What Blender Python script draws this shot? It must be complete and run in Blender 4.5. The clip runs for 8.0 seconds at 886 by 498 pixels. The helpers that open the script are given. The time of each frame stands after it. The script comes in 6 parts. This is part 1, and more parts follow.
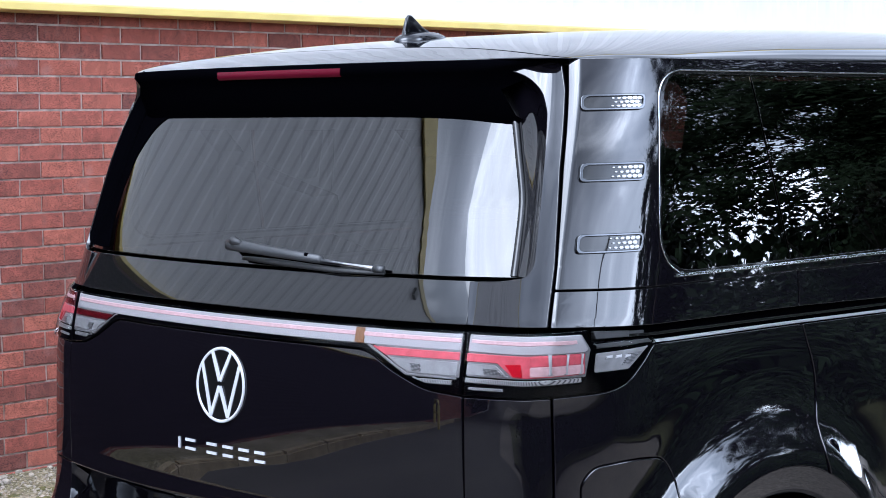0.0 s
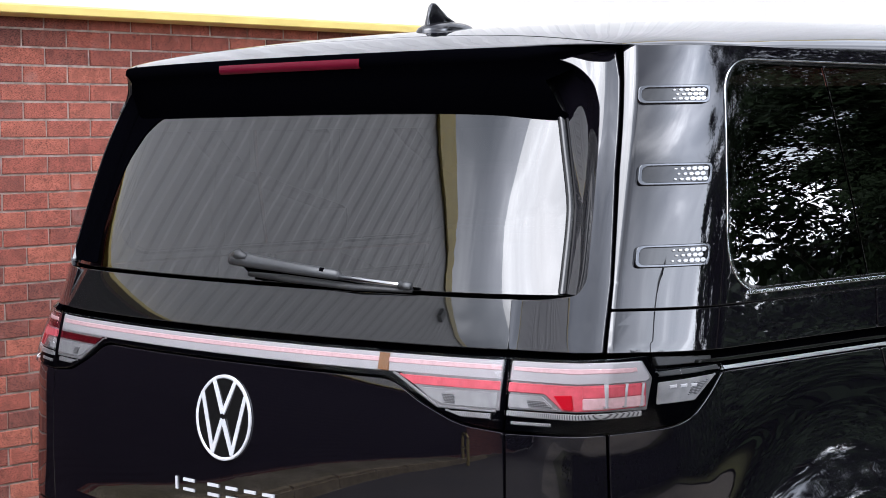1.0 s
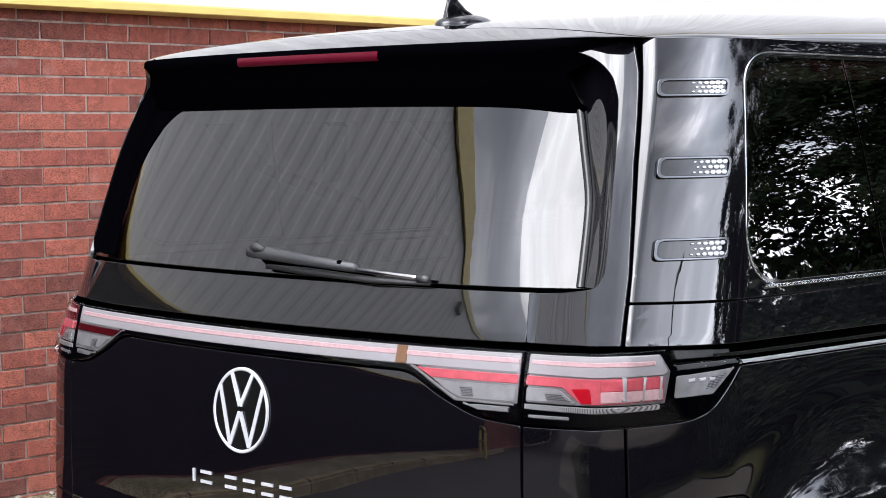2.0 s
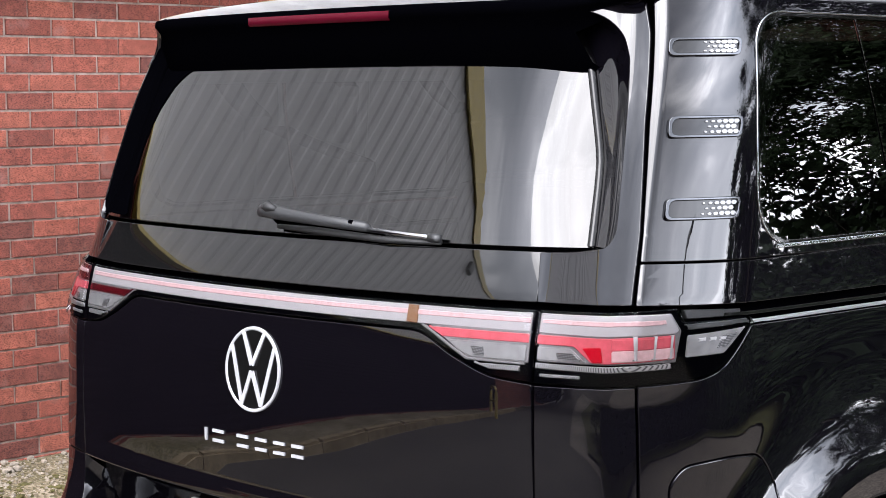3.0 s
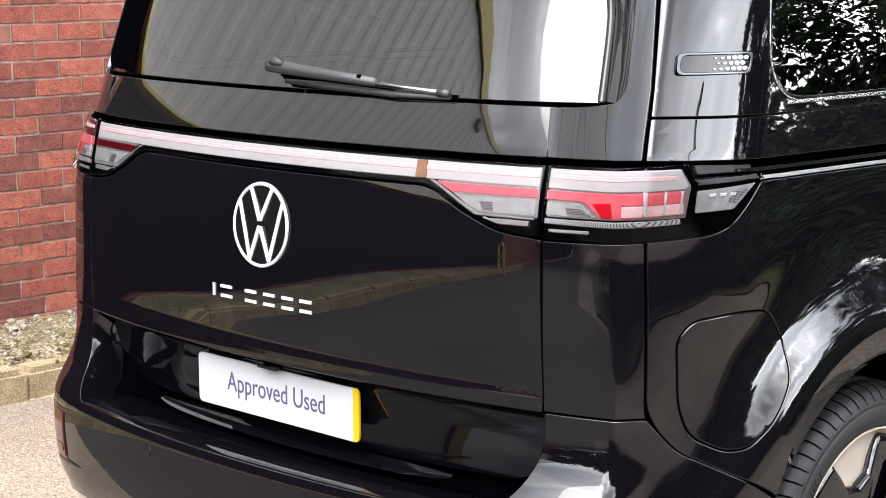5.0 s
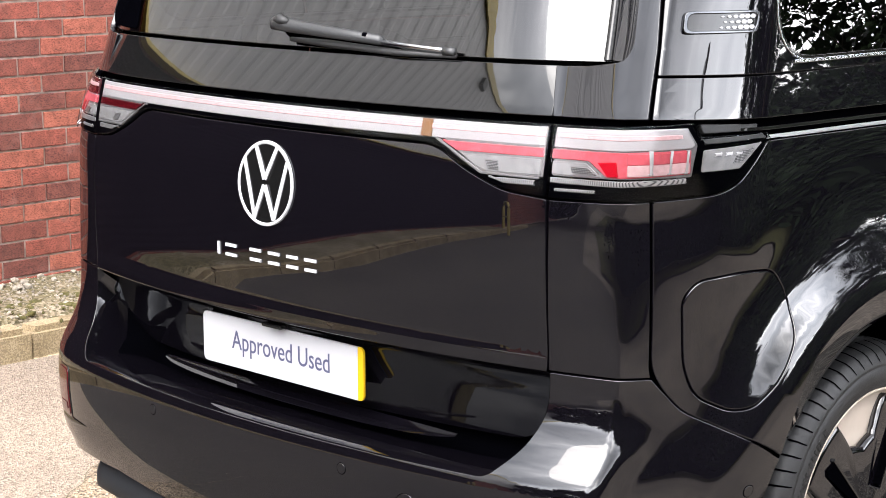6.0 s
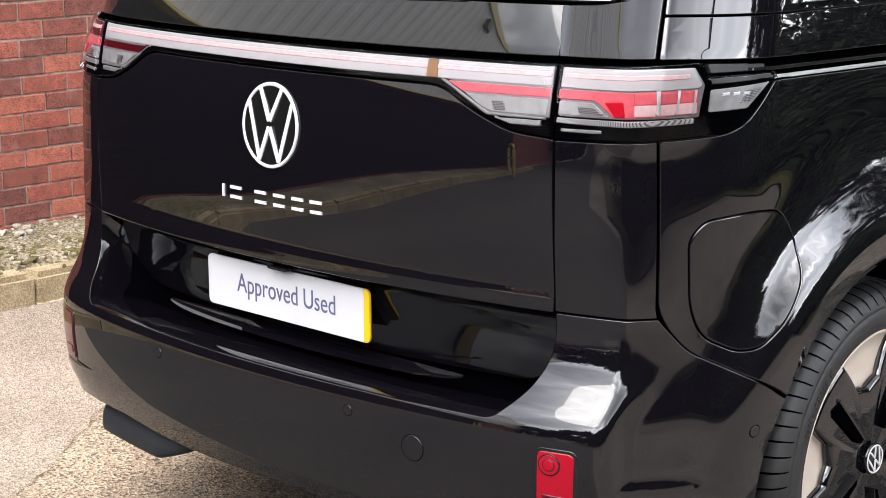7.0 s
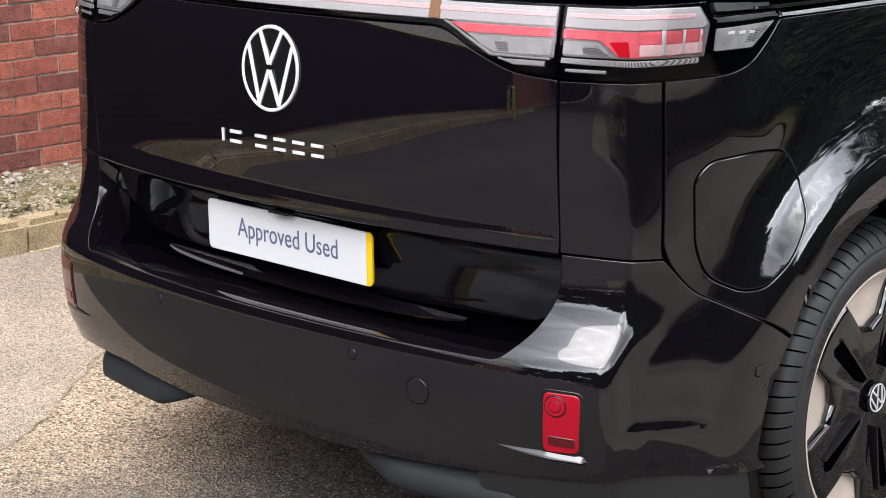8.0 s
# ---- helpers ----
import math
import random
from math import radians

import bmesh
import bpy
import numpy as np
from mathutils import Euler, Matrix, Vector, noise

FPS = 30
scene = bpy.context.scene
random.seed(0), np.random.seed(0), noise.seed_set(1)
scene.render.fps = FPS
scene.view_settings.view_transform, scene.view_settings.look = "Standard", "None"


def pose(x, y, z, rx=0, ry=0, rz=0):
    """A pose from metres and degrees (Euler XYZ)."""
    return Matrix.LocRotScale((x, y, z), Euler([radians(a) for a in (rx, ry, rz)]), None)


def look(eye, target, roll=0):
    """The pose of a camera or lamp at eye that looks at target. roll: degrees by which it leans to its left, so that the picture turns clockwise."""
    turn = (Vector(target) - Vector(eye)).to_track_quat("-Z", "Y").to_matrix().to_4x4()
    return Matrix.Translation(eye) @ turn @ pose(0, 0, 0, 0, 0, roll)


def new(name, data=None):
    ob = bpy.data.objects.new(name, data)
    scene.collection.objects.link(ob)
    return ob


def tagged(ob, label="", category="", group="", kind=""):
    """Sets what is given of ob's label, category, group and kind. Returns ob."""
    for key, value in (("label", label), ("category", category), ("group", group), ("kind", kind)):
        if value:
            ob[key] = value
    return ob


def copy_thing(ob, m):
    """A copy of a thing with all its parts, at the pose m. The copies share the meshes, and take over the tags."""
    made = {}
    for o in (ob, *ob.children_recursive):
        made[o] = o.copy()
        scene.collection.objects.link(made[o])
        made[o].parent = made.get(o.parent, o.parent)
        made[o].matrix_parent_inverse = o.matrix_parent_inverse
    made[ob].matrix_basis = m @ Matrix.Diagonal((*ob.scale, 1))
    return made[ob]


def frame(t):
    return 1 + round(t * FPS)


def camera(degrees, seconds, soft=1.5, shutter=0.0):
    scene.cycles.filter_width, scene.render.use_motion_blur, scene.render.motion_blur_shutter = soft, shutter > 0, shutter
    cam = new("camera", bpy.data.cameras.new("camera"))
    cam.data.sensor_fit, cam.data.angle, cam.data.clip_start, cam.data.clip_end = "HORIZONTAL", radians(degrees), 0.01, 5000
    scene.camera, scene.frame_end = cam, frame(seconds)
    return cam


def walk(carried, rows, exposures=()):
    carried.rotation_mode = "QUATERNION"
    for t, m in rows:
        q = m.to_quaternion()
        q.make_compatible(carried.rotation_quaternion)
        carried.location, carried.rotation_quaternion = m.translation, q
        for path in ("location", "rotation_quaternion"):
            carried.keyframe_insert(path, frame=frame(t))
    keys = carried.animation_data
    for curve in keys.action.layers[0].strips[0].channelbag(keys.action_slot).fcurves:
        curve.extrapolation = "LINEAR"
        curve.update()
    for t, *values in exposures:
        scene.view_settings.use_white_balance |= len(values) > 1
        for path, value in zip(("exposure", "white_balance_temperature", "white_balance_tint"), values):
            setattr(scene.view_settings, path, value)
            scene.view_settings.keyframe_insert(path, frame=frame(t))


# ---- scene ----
cam = camera(27.52, 8.0, soft=0.9)
# seconds, eye x y z, yaw, pitch, roll in degrees
PATH = [
    (0.0, 3.2935, -2.6938, 1.6882, 44.099, -4.298, -0.516),
    (0.2, 3.0860, -2.5122, 1.6750, 43.900, -4.230, -0.560),
    (0.5, 2.9058, -2.3972, 1.6325, 43.428, -3.709, -0.441),
    (1.0, 2.8905, -2.4061, 1.6377, 43.746, -3.616, -0.571),
    (1.5, 2.8851, -2.4026, 1.6355, 44.106, -3.584, -0.553),
    (3.0, 2.8866, -2.4082, 1.6287, 44.614, -4.967, -0.455),
    (3.5, 2.8815, -2.4089, 1.6201, 44.690, -6.140, -0.446),
    (4.0, 2.8776, -2.4095, 1.6132, 44.688, -7.399, -0.399),
    (4.5, 2.8737, -2.4115, 1.6094, 44.672, -8.453, -0.327),
    (6.0, 2.8650, -2.4133, 1.6027, 44.778, -10.443, -0.103),
    (6.5, 2.8587, -2.4161, 1.5956, 44.797, -11.215, -0.123),
    (7.0, 2.8525, -2.4189, 1.5899, 44.763, -12.107, -0.251),
    (7.5, 2.8393, -2.4227, 1.5835, 44.613, -13.005, -0.397),
    (8.0, 2.8173, -2.4390, 1.5805, 44.231, -13.813, -0.618),
]


def aim(x, y, z, yaw, pitch, roll):
    a, b = radians(yaw), radians(pitch)
    return look((x, y, z), (x - math.sin(a) * math.cos(b), y + math.cos(a) * math.cos(b), z + math.sin(b)), roll)


walk(cam, [(t, aim(*row)) for t, *row in PATH],
     [(0.0, 0.76, 5350, 11), (0.5, 0.70, 5600, 12), (1.0, 0.76, 6000, 12), (1.7, 0.76, 6150, 12), (3.0, 0.92, 6250, 13), (4.6, 1.22, 6500, 11), (6.0, 1.38, 6550, 11), (8.0, 0.98, 6450, 10)])

# ---- sky, sun ----
TO_SUN = Vector((0.20, -0.61, 0.77)).normalized()
world = bpy.data.worlds.new("sky")
scene.world = world
world.use_nodes = True
wn, wl = world.node_tree.nodes, world.node_tree.links
wn.clear()
w_out = wn.new("ShaderNodeOutputWorld")
w_bg = wn.new("ShaderNodeBackground")
w_sky = wn.new("ShaderNodeTexSky")
w_sky.sky_type, w_sky.sun_disc = "NISHITA", False
w_sky.sun_elevation = math.asin(TO_SUN.z)
w_sky.sun_rotation = math.atan2(TO_SUN.x, TO_SUN.y)
w_sky.air_density, w_sky.dust_density = 1.0, 2.0
w_tc = wn.new("ShaderNodeTexCoord")
w_map = wn.new("ShaderNodeMapping")
w_map.inputs["Scale"].default_value = (2.2, 2.2, 4.5)
w_n = wn.new("ShaderNodeTexNoise")
w_n.inputs["Scale"].default_value, w_n.inputs["Detail"].default_value = 1.15, 4.5
w_n.inputs["Roughness"].default_value, w_n.inputs["Distortion"].default_value = 0.55, 0.6
w_ramp = wn.new("ShaderNodeValToRGB")
e = w_ramp.color_ramp.elements
e[0].position, e[0].color = 0.30, (7.5, 7.9, 8.7, 1)
e[1].position, e[1].color = 0.78, (34.0, 34.0, 34.5, 1)
e2 = w_ramp.color_ramp.elements.new(0.50)
e2.color = (13.5, 13.8, 14.6, 1)
e3 = w_ramp.color_ramp.elements.new(0.62)
e3.color = (25.0, 25.0, 25.6, 1)
w_mix = wn.new("ShaderNodeMix")
w_mix.data_type = "RGBA"
w_mix.inputs[0].default_value = 0.85
wl.new(w_tc.outputs["Generated"], w_map.inputs["Vector"])
wl.new(w_map.outputs["Vector"], w_n.inputs["Vector"])
wl.new(w_n.outputs["Fac"], w_ramp.inputs["Fac"])
wl.new(w_sky.outputs["Color"], w_mix.inputs[6])
wl.new(w_ramp.outputs["Color"], w_mix.inputs[7])
# hazy glow round the veiled sun
w_dot = wn.new("ShaderNodeVectorMath")
w_dot.operation = "DOT_PRODUCT"
w_dot.inputs[1].default_value = TO_SUN
wl.new(w_tc.outputs["Generated"], w_dot.inputs[0])
w_rng = wn.new("ShaderNodeMapRange")
w_rng.inputs["From Min"].default_value, w_rng.inputs["From Max"].default_value = 0.0, 1.0
w_rng.inputs["To Min"].default_value, w_rng.inputs["To Max"].default_value = 0.0, 1.0
w_pow = wn.new("ShaderNodeMath")
w_pow.operation = "POWER"
w_pow.inputs[1].default_value = 8.0
w_mad = wn.new("ShaderNodeMath")
w_mad.operation = "MULTIPLY_ADD"
w_mad.inputs[1].default_value, w_mad.inputs[2].default_value = 2.4, 0.44
wl.new(w_dot.outputs["Value"], w_rng.inputs["Value"])
wl.new(w_rng.outputs[0], w_pow.inputs[0])
wl.new(w_pow.outputs[0], w_mad.inputs[0])
# bright lobe added to the sky so the rear flank reflects a white patch
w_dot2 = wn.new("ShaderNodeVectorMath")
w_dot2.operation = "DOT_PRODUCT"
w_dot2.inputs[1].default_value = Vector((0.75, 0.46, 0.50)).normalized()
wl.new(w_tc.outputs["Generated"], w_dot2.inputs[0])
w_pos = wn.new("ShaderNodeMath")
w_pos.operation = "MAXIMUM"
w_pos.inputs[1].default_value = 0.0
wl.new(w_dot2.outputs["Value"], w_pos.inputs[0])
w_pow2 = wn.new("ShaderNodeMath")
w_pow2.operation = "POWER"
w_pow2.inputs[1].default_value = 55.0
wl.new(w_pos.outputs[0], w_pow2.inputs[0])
w_lobe = wn.new("ShaderNodeMath")
w_lobe.operation = "MULTIPLY_ADD"
w_lobe.inputs[1].default_value = 2.6
wl.new(w_pow2.outputs[0], w_lobe.inputs[0])
wl.new(w_mad.outputs[0], w_lobe.inputs[2])
w_glow = wn.new("ShaderNodeVectorMath")
w_glow.operation = "SCALE"
wl.new(w_mix.outputs[2], w_glow.inputs[0])
# thin bright cloud towards the horizon
w_sep = wn.new("ShaderNodeSeparateXYZ")
wl.new(w_tc.outputs["Generated"], w_sep.inputs[0])
w_hor = wn.new("ShaderNodeMapRange")
w_hor.inputs["From Min"].default_value, w_hor.inputs["From Max"].default_value = 0.0, 0.45
w_hor.inputs["To Min"].default_value, w_hor.inputs["To Max"].default_value = 6.0, 1.0
w_hor.interpolation_type = "SMOOTHSTEP"
wl.new(w_sep.outputs["Z"], w_hor.inputs["Value"])
w_mul = wn.new("ShaderNodeMath")
w_mul.operation = "MULTIPLY"
wl.new(w_lobe.outputs[0], w_mul.inputs[0])
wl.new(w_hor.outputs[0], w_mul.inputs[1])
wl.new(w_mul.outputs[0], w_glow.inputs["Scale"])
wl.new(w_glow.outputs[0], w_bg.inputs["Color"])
w_bg.inputs["Strength"].default_value = 0.15
wl.new(w_bg.outputs["Background"], w_out.inputs["Surface"])

sun = new("sun", bpy.data.lights.new("sun", "SUN"))
sun.data.energy, sun.data.angle, sun.data.color = 1.45, radians(45), (1.0, 0.95, 0.88)
sun.matrix_world = look(TO_SUN * 60, (0, 0, 0))


# ---- materials ----
def material(name):
    m = bpy.data.materials.new(name)
    m.use_nodes = True
    n = m.node_tree.nodes
    return m, n, m.node_tree.links, n["Principled BSDF"]


def plain(name, colour, rough=0.5, metal=0.0, coat=0.0, ior=1.5, var=0.0, scale=30.0, bump=0.0, bump_scale=300.0):
    m, n, l, b = material(name)
    b.inputs["Base Color"].default_value = (*colour, 1)
    b.inputs["Roughness"].default_value, b.inputs["Metallic"].default_value = rough, metal
    b.inputs["Coat Weight"].default_value, b.inputs["IOR"].default_value = coat, ior
    b.inputs["Coat Roughness"].default_value = 0.02
    tc = n.new("ShaderNodeTexCoord")
    if var:
        t = n.new("ShaderNodeTexNoise")
        t.inputs["Scale"].default_value, t.inputs["Detail"].default_value = scale, 6
        l.new(tc.outputs["Object"], t.inputs["Vector"])
        r = n.new("ShaderNodeValToRGB")
        r.color_ramp.elements[0].position, r.color_ramp.elements[1].position = 0.3, 0.7
        r.color_ramp.elements[0].color = (*[c * (1 - var) for c in colour], 1)
        r.color_ramp.elements[1].color = (*[min(1, c * (1 + var)) for c in colour], 1)
        l.new(t.outputs["Fac"], r.inputs["Fac"])
        l.new(r.outputs["Color"], b.inputs["Base Color"])
    if bump:
        t = n.new("ShaderNodeTexNoise")
        t.inputs["Scale"].default_value, t.inputs["Detail"].default_value = bump_scale, 4
        l.new(tc.outputs["Object"], t.inputs["Vector"])
        bp = n.new("ShaderNodeBump")
        bp.inputs["Strength"].default_value, bp.inputs["Distance"].default_value = bump, 0.002
        l.new(t.outputs["Fac"], bp.inputs["Height"])
        l.new(bp.outputs["Normal"], b.inputs["Normal"])
    return m


def brick_material():
    m, n, l, b = material("red_brick")
    tc, oi, geo = n.new("ShaderNodeTexCoord"), n.new("ShaderNodeObjectInfo"), n.new("ShaderNodeNewGeometry")
    add = n.new("ShaderNodeMath")
    add.operation = "ADD"
    l.new(oi.outputs["Random"], add.inputs[0])
    l.new(geo.outputs["Random Per Island"], add.inputs[1])
    fr = n.new("ShaderNodeMath")
    fr.operation = "FRACT"
    l.new(add.outputs[0], fr.inputs[0])
    tone = n.new("ShaderNodeValToRGB")
    tone.color_ramp.elements[0].color = (0.175, 0.056, 0.042, 1)
    tone.color_ramp.elements[1].color = (0.41, 0.125, 0.080, 1)
    mid = tone.color_ramp.elements.new(0.55)
    mid.color = (0.32, 0.085, 0.057, 1)
    l.new(fr.outputs[0], tone.inputs["Fac"])
    # dark fired pits, dragged along the face
    mp = n.new("ShaderNodeMapping")
    mp.inputs["Scale"].default_value = (60, 60, 170)
    pos = n.new("ShaderNodeVectorMath")
    pos.operation = "ADD"
    l.new(geo.outputs["Position"], pos.inputs[0])
    l.new(fr.outputs[0], pos.inputs[1])
    l.new(pos.outputs[0], mp.inputs["Vector"])
    pit = n.new("ShaderNodeTexNoise")
    pit.inputs["Scale"].default_value, pit.inputs["Detail"].default_value = 2.0, 8
    l.new(mp.outputs["Vector"], pit.inputs["Vector"])
    pr = n.new("ShaderNodeValToRGB")
    pr.color_ramp.elements[0].position, pr.color_ramp.elements[0].color = 0.36, (0.34, 0.29, 0.29, 1)
    pr.color_ramp.elements[1].position, pr.color_ramp.elements[1].color = 0.52, (1, 1, 1, 1)
    l.new(pit.outputs["Fac"], pr.inputs["Fac"])
    mul = n.new("ShaderNodeMix")
    mul.data_type, mul.blend_type = "RGBA", "MULTIPLY"
    mul.inputs[0].default_value = 0.95
    l.new(tone.outputs["Color"], mul.inputs[6])
    l.new(pr.outputs["Color"], mul.inputs[7])
    # pale bloom in drifts
    bl = n.new("ShaderNodeTexNoise")
    bl.inputs["Scale"].default_value, bl.inputs["Detail"].default_value = 9, 8
    l.new(geo.outputs["Position"], bl.inputs["Vector"])
    br = n.new("ShaderNodeValToRGB")
    br.color_ramp.elements[0].position, br.color_ramp.elements[0].color = 0.60, (0, 0, 0, 1)
    br.color_ramp.elements[1].position, br.color_ramp.elements[1].color = 0.80, (0.45, 0.45, 0.45, 1)
    l.new(bl.outputs["Fac"], br.inputs["Fac"])
    bt, bm2, bs = n.new("ShaderNodeTexNoise"), n.new("ShaderNodeMapRange"), n.new("ShaderNodeVectorMath")
    bt.inputs["Scale"].default_value, bt.inputs["Detail"].default_value, bt.inputs["Roughness"].default_value = 22, 8, 0.75
    l.new(geo.outputs["Position"], bt.inputs["Vector"])
    bm2.inputs["From Min"].default_value, bm2.inputs["From Max"].default_value = 0.32, 0.68
    bm2.inputs["To Min"].default_value, bm2.inputs["To Max"].default_value = 0.55, 1.22
    l.new(bt.outputs["Fac"], bm2.inputs["Value"])
    bs.operation = "SCALE"
    l.new(mul.outputs[2], bs.inputs[0])
    l.new(bm2.outputs[0], bs.inputs["Scale"])
    mix = n.new("ShaderNodeMix")
    mix.data_type = "RGBA"
    l.new(br.outputs["Color"], mix.inputs[0])
    l.new(bs.outputs[0], mix.inputs[6])
    mix.inputs[7].default_value = (0.34, 0.19, 0.16, 1)
    l.new(mix.outputs[2], b.inputs["Base Color"])
    b.inputs["Roughness"].default_value = 0.85
    bp = n.new("ShaderNodeBump")
    bp.inputs["Strength"].default_value, bp.inputs["Distance"].default_value = 0.6, 0.003
    l.new(pit.outputs["Fac"], bp.inputs["Height"])
    l.new(bp.outputs["Normal"], b.inputs["Normal"])
    return m


def stone_mix(name, colours, scale, rough=0.9, stain=None, bump=0.5, dist=0.004, big=0.6):
    """Grit of several colours (voronoi cells) with broad stains."""
    m, n, l, b = material(name)
    geo = n.new("ShaderNodeNewGeometry")
    v = n.new("ShaderNodeTexVoronoi")
    v.inputs["Scale"].default_value = scale
    l.new(geo.outputs["Position"], v.inputs["Vector"])
    r = n.new("ShaderNodeValToRGB")
    r.color_ramp.interpolation = "CONSTANT"
    el = r.color_ramp.elements
    while len(el) < len(colours):
        el.new(0.5)
    for i, c in enumerate(colours):
        el[i].position, el[i].color = i / len(colours), (*c, 1)
    sep = n.new("ShaderNodeSeparateColor")
    l.new(v.outputs["Color"], sep.inputs[0])
    l.new(sep.outputs[0], r.inputs["Fac"])
    t = n.new("ShaderNodeTexNoise")
    t.inputs["Scale"].default_value, t.inputs["Detail"].default_value = big, 7
    l.new(geo.outputs["Position"], t.inputs["Vector"])
    sr = n.new("ShaderNodeValToRGB")
    sr.color_ramp.elements[0].position, sr.color_ramp.elements[0].color = 0.32, (*(stain or (0.6, 0.6, 0.6)), 1)
    sr.color_ramp.elements[1].position, sr.color_ramp.elements[1].color = 0.68, (1.15, 1.12, 1.08, 1)
    l.new(t.outputs["Fac"], sr.inputs["Fac"])
    mul = n.new("ShaderNodeMix")
    mul.data_type, mul.blend_type = "RGBA", "MULTIPLY"
    mul.inputs[0].default_value = 1.0
    l.new(r.outputs["Color"], mul.inputs[6])
    l.new(sr.outputs["Color"], mul.inputs[7])
    l.new(mul.outputs[2], b.inputs["Base Color"])
    b.inputs["Roughness"].default_value = rough
    bp = n.new("ShaderNodeBump")
    bp.inputs["Strength"].default_value, bp.inputs["Distance"].default_value = bump, dist
    l.new(v.outputs["Distance"], bp.inputs["Height"])
    l.new(bp.outputs["Normal"], b.inputs["Normal"])
    return m


def shade_blend(name, one, two, x0, x1):
    """One asphalt blended raggedly into a darker, coarser one that paints the van's shade."""
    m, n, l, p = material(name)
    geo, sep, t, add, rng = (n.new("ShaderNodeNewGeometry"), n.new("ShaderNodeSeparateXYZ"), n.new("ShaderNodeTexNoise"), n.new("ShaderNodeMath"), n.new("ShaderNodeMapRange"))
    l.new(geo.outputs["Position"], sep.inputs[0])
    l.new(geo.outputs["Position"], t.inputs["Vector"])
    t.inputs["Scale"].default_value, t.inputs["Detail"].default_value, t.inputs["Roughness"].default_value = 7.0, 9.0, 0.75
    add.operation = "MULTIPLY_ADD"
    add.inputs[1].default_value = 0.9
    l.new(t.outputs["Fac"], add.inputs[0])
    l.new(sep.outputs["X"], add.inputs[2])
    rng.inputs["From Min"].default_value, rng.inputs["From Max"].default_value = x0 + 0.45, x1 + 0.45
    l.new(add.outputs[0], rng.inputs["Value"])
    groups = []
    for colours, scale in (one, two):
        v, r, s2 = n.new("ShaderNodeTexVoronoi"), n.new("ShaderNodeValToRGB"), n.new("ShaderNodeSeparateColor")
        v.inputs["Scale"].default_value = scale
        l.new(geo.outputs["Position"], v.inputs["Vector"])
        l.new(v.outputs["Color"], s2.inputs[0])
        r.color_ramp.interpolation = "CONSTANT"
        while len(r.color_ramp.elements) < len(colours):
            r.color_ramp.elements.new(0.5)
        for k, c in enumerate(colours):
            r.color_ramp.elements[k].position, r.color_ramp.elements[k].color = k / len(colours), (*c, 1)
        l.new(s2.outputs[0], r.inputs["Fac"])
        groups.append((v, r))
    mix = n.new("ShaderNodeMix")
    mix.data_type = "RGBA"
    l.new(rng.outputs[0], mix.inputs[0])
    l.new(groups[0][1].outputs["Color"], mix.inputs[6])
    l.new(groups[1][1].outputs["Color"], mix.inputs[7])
    big, br, mul = n.new("ShaderNodeTexNoise"), n.new("ShaderNodeMapRange"), n.new("ShaderNodeVectorMath")
    big.inputs["Scale"].default_value, big.inputs["Detail"].default_value = 1.6, 8
    l.new(geo.outputs["Position"], big.inputs["Vector"])
    br.inputs["From Min"].default_value, br.inputs["From Max"].default_value = 0.3, 0.7
    br.inputs["To Min"].default_value, br.inputs["To Max"].default_value = 0.78, 1.15
    l.new(big.outputs["Fac"], br.inputs["Value"])
    mul.operation = "SCALE"
    l.new(mix.outputs[2], mul.inputs[0])
    l.new(br.outputs[0], mul.inputs["Scale"])
    l.new(mul.outputs[0], p.inputs["Base Color"])
    p.inputs["Roughness"].default_value = 0.9
    bp = n.new("ShaderNodeBump")
    bp.inputs["Strength"].default_value, bp.inputs["Distance"].default_value = 1.0, 0.007
    l.new(groups[0][0].outputs["Distance"], bp.inputs["Height"])
    l.new(bp.outputs["Normal"], p.inputs["Normal"])
    return m


def tinted_glass(name, tint, ior=1.52):
    """A thin dark pane: what is behind it shows tinted, over it the mirror image by Fresnel."""
    m, n, l, b = material(name)
    n.remove(b)
    out = n["Material Output"]
    tr, gl, fr, mx = (n.new("ShaderNodeBsdfTransparent"), n.new("ShaderNodeBsdfGlossy"), n.new("ShaderNodeFresnel"), n.new("ShaderNodeMixShader"))
    tr.inputs["Color"].default_value = (*tint, 1)
    gl.inputs["Roughness"].default_value = 0.0
    fr.inputs["IOR"].default_value = ior
    l.new(fr.outputs[0], mx.inputs[0])
    l.new(tr.outputs[0], mx.inputs[1])
    l.new(gl.outputs[0], mx.inputs[2])
    l.new(mx.outputs[0], out.inputs["Surface"])
    return m


PAINT = plain("black_paint", (0.0022, 0.0019, 0.0030), 0.012, 0.0, 0.0, 1.64)
GLOSS = plain("gloss_black_trim", (0.005, 0.005, 0.005), 0.03, ior=1.5)
MATTE = plain("matte_black_plastic", (0.009, 0.009, 0.0095), 0.5, bump=0.3, bump_scale=900)
GREYPL = plain("satin_wiper_plastic", (0.022, 0.0228, 0.024), 0.38, bump=0.2, bump_scale=700)
# near-black without sheen, for joints, hollows and parts with painted-in shade
DARK = plain("sheenless_near_black", (0.0006, 0.0006, 0.0010), 0.95)
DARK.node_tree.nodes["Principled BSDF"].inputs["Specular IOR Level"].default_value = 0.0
GLASS = tinted_glass("privacy_glass", (0.04, 0.04, 0.042), 1.78)
CHROME = plain("chrome", (0.62, 0.63, 0.65), 0.14, 1.0)
SATIN = plain("satin_glint_metal", (0.62, 0.63, 0.65), 0.42, 1.0)
SILVER = plain("lamp_silver", (0.20, 0.20, 0.205), 0.4, 0.5, 0.0)
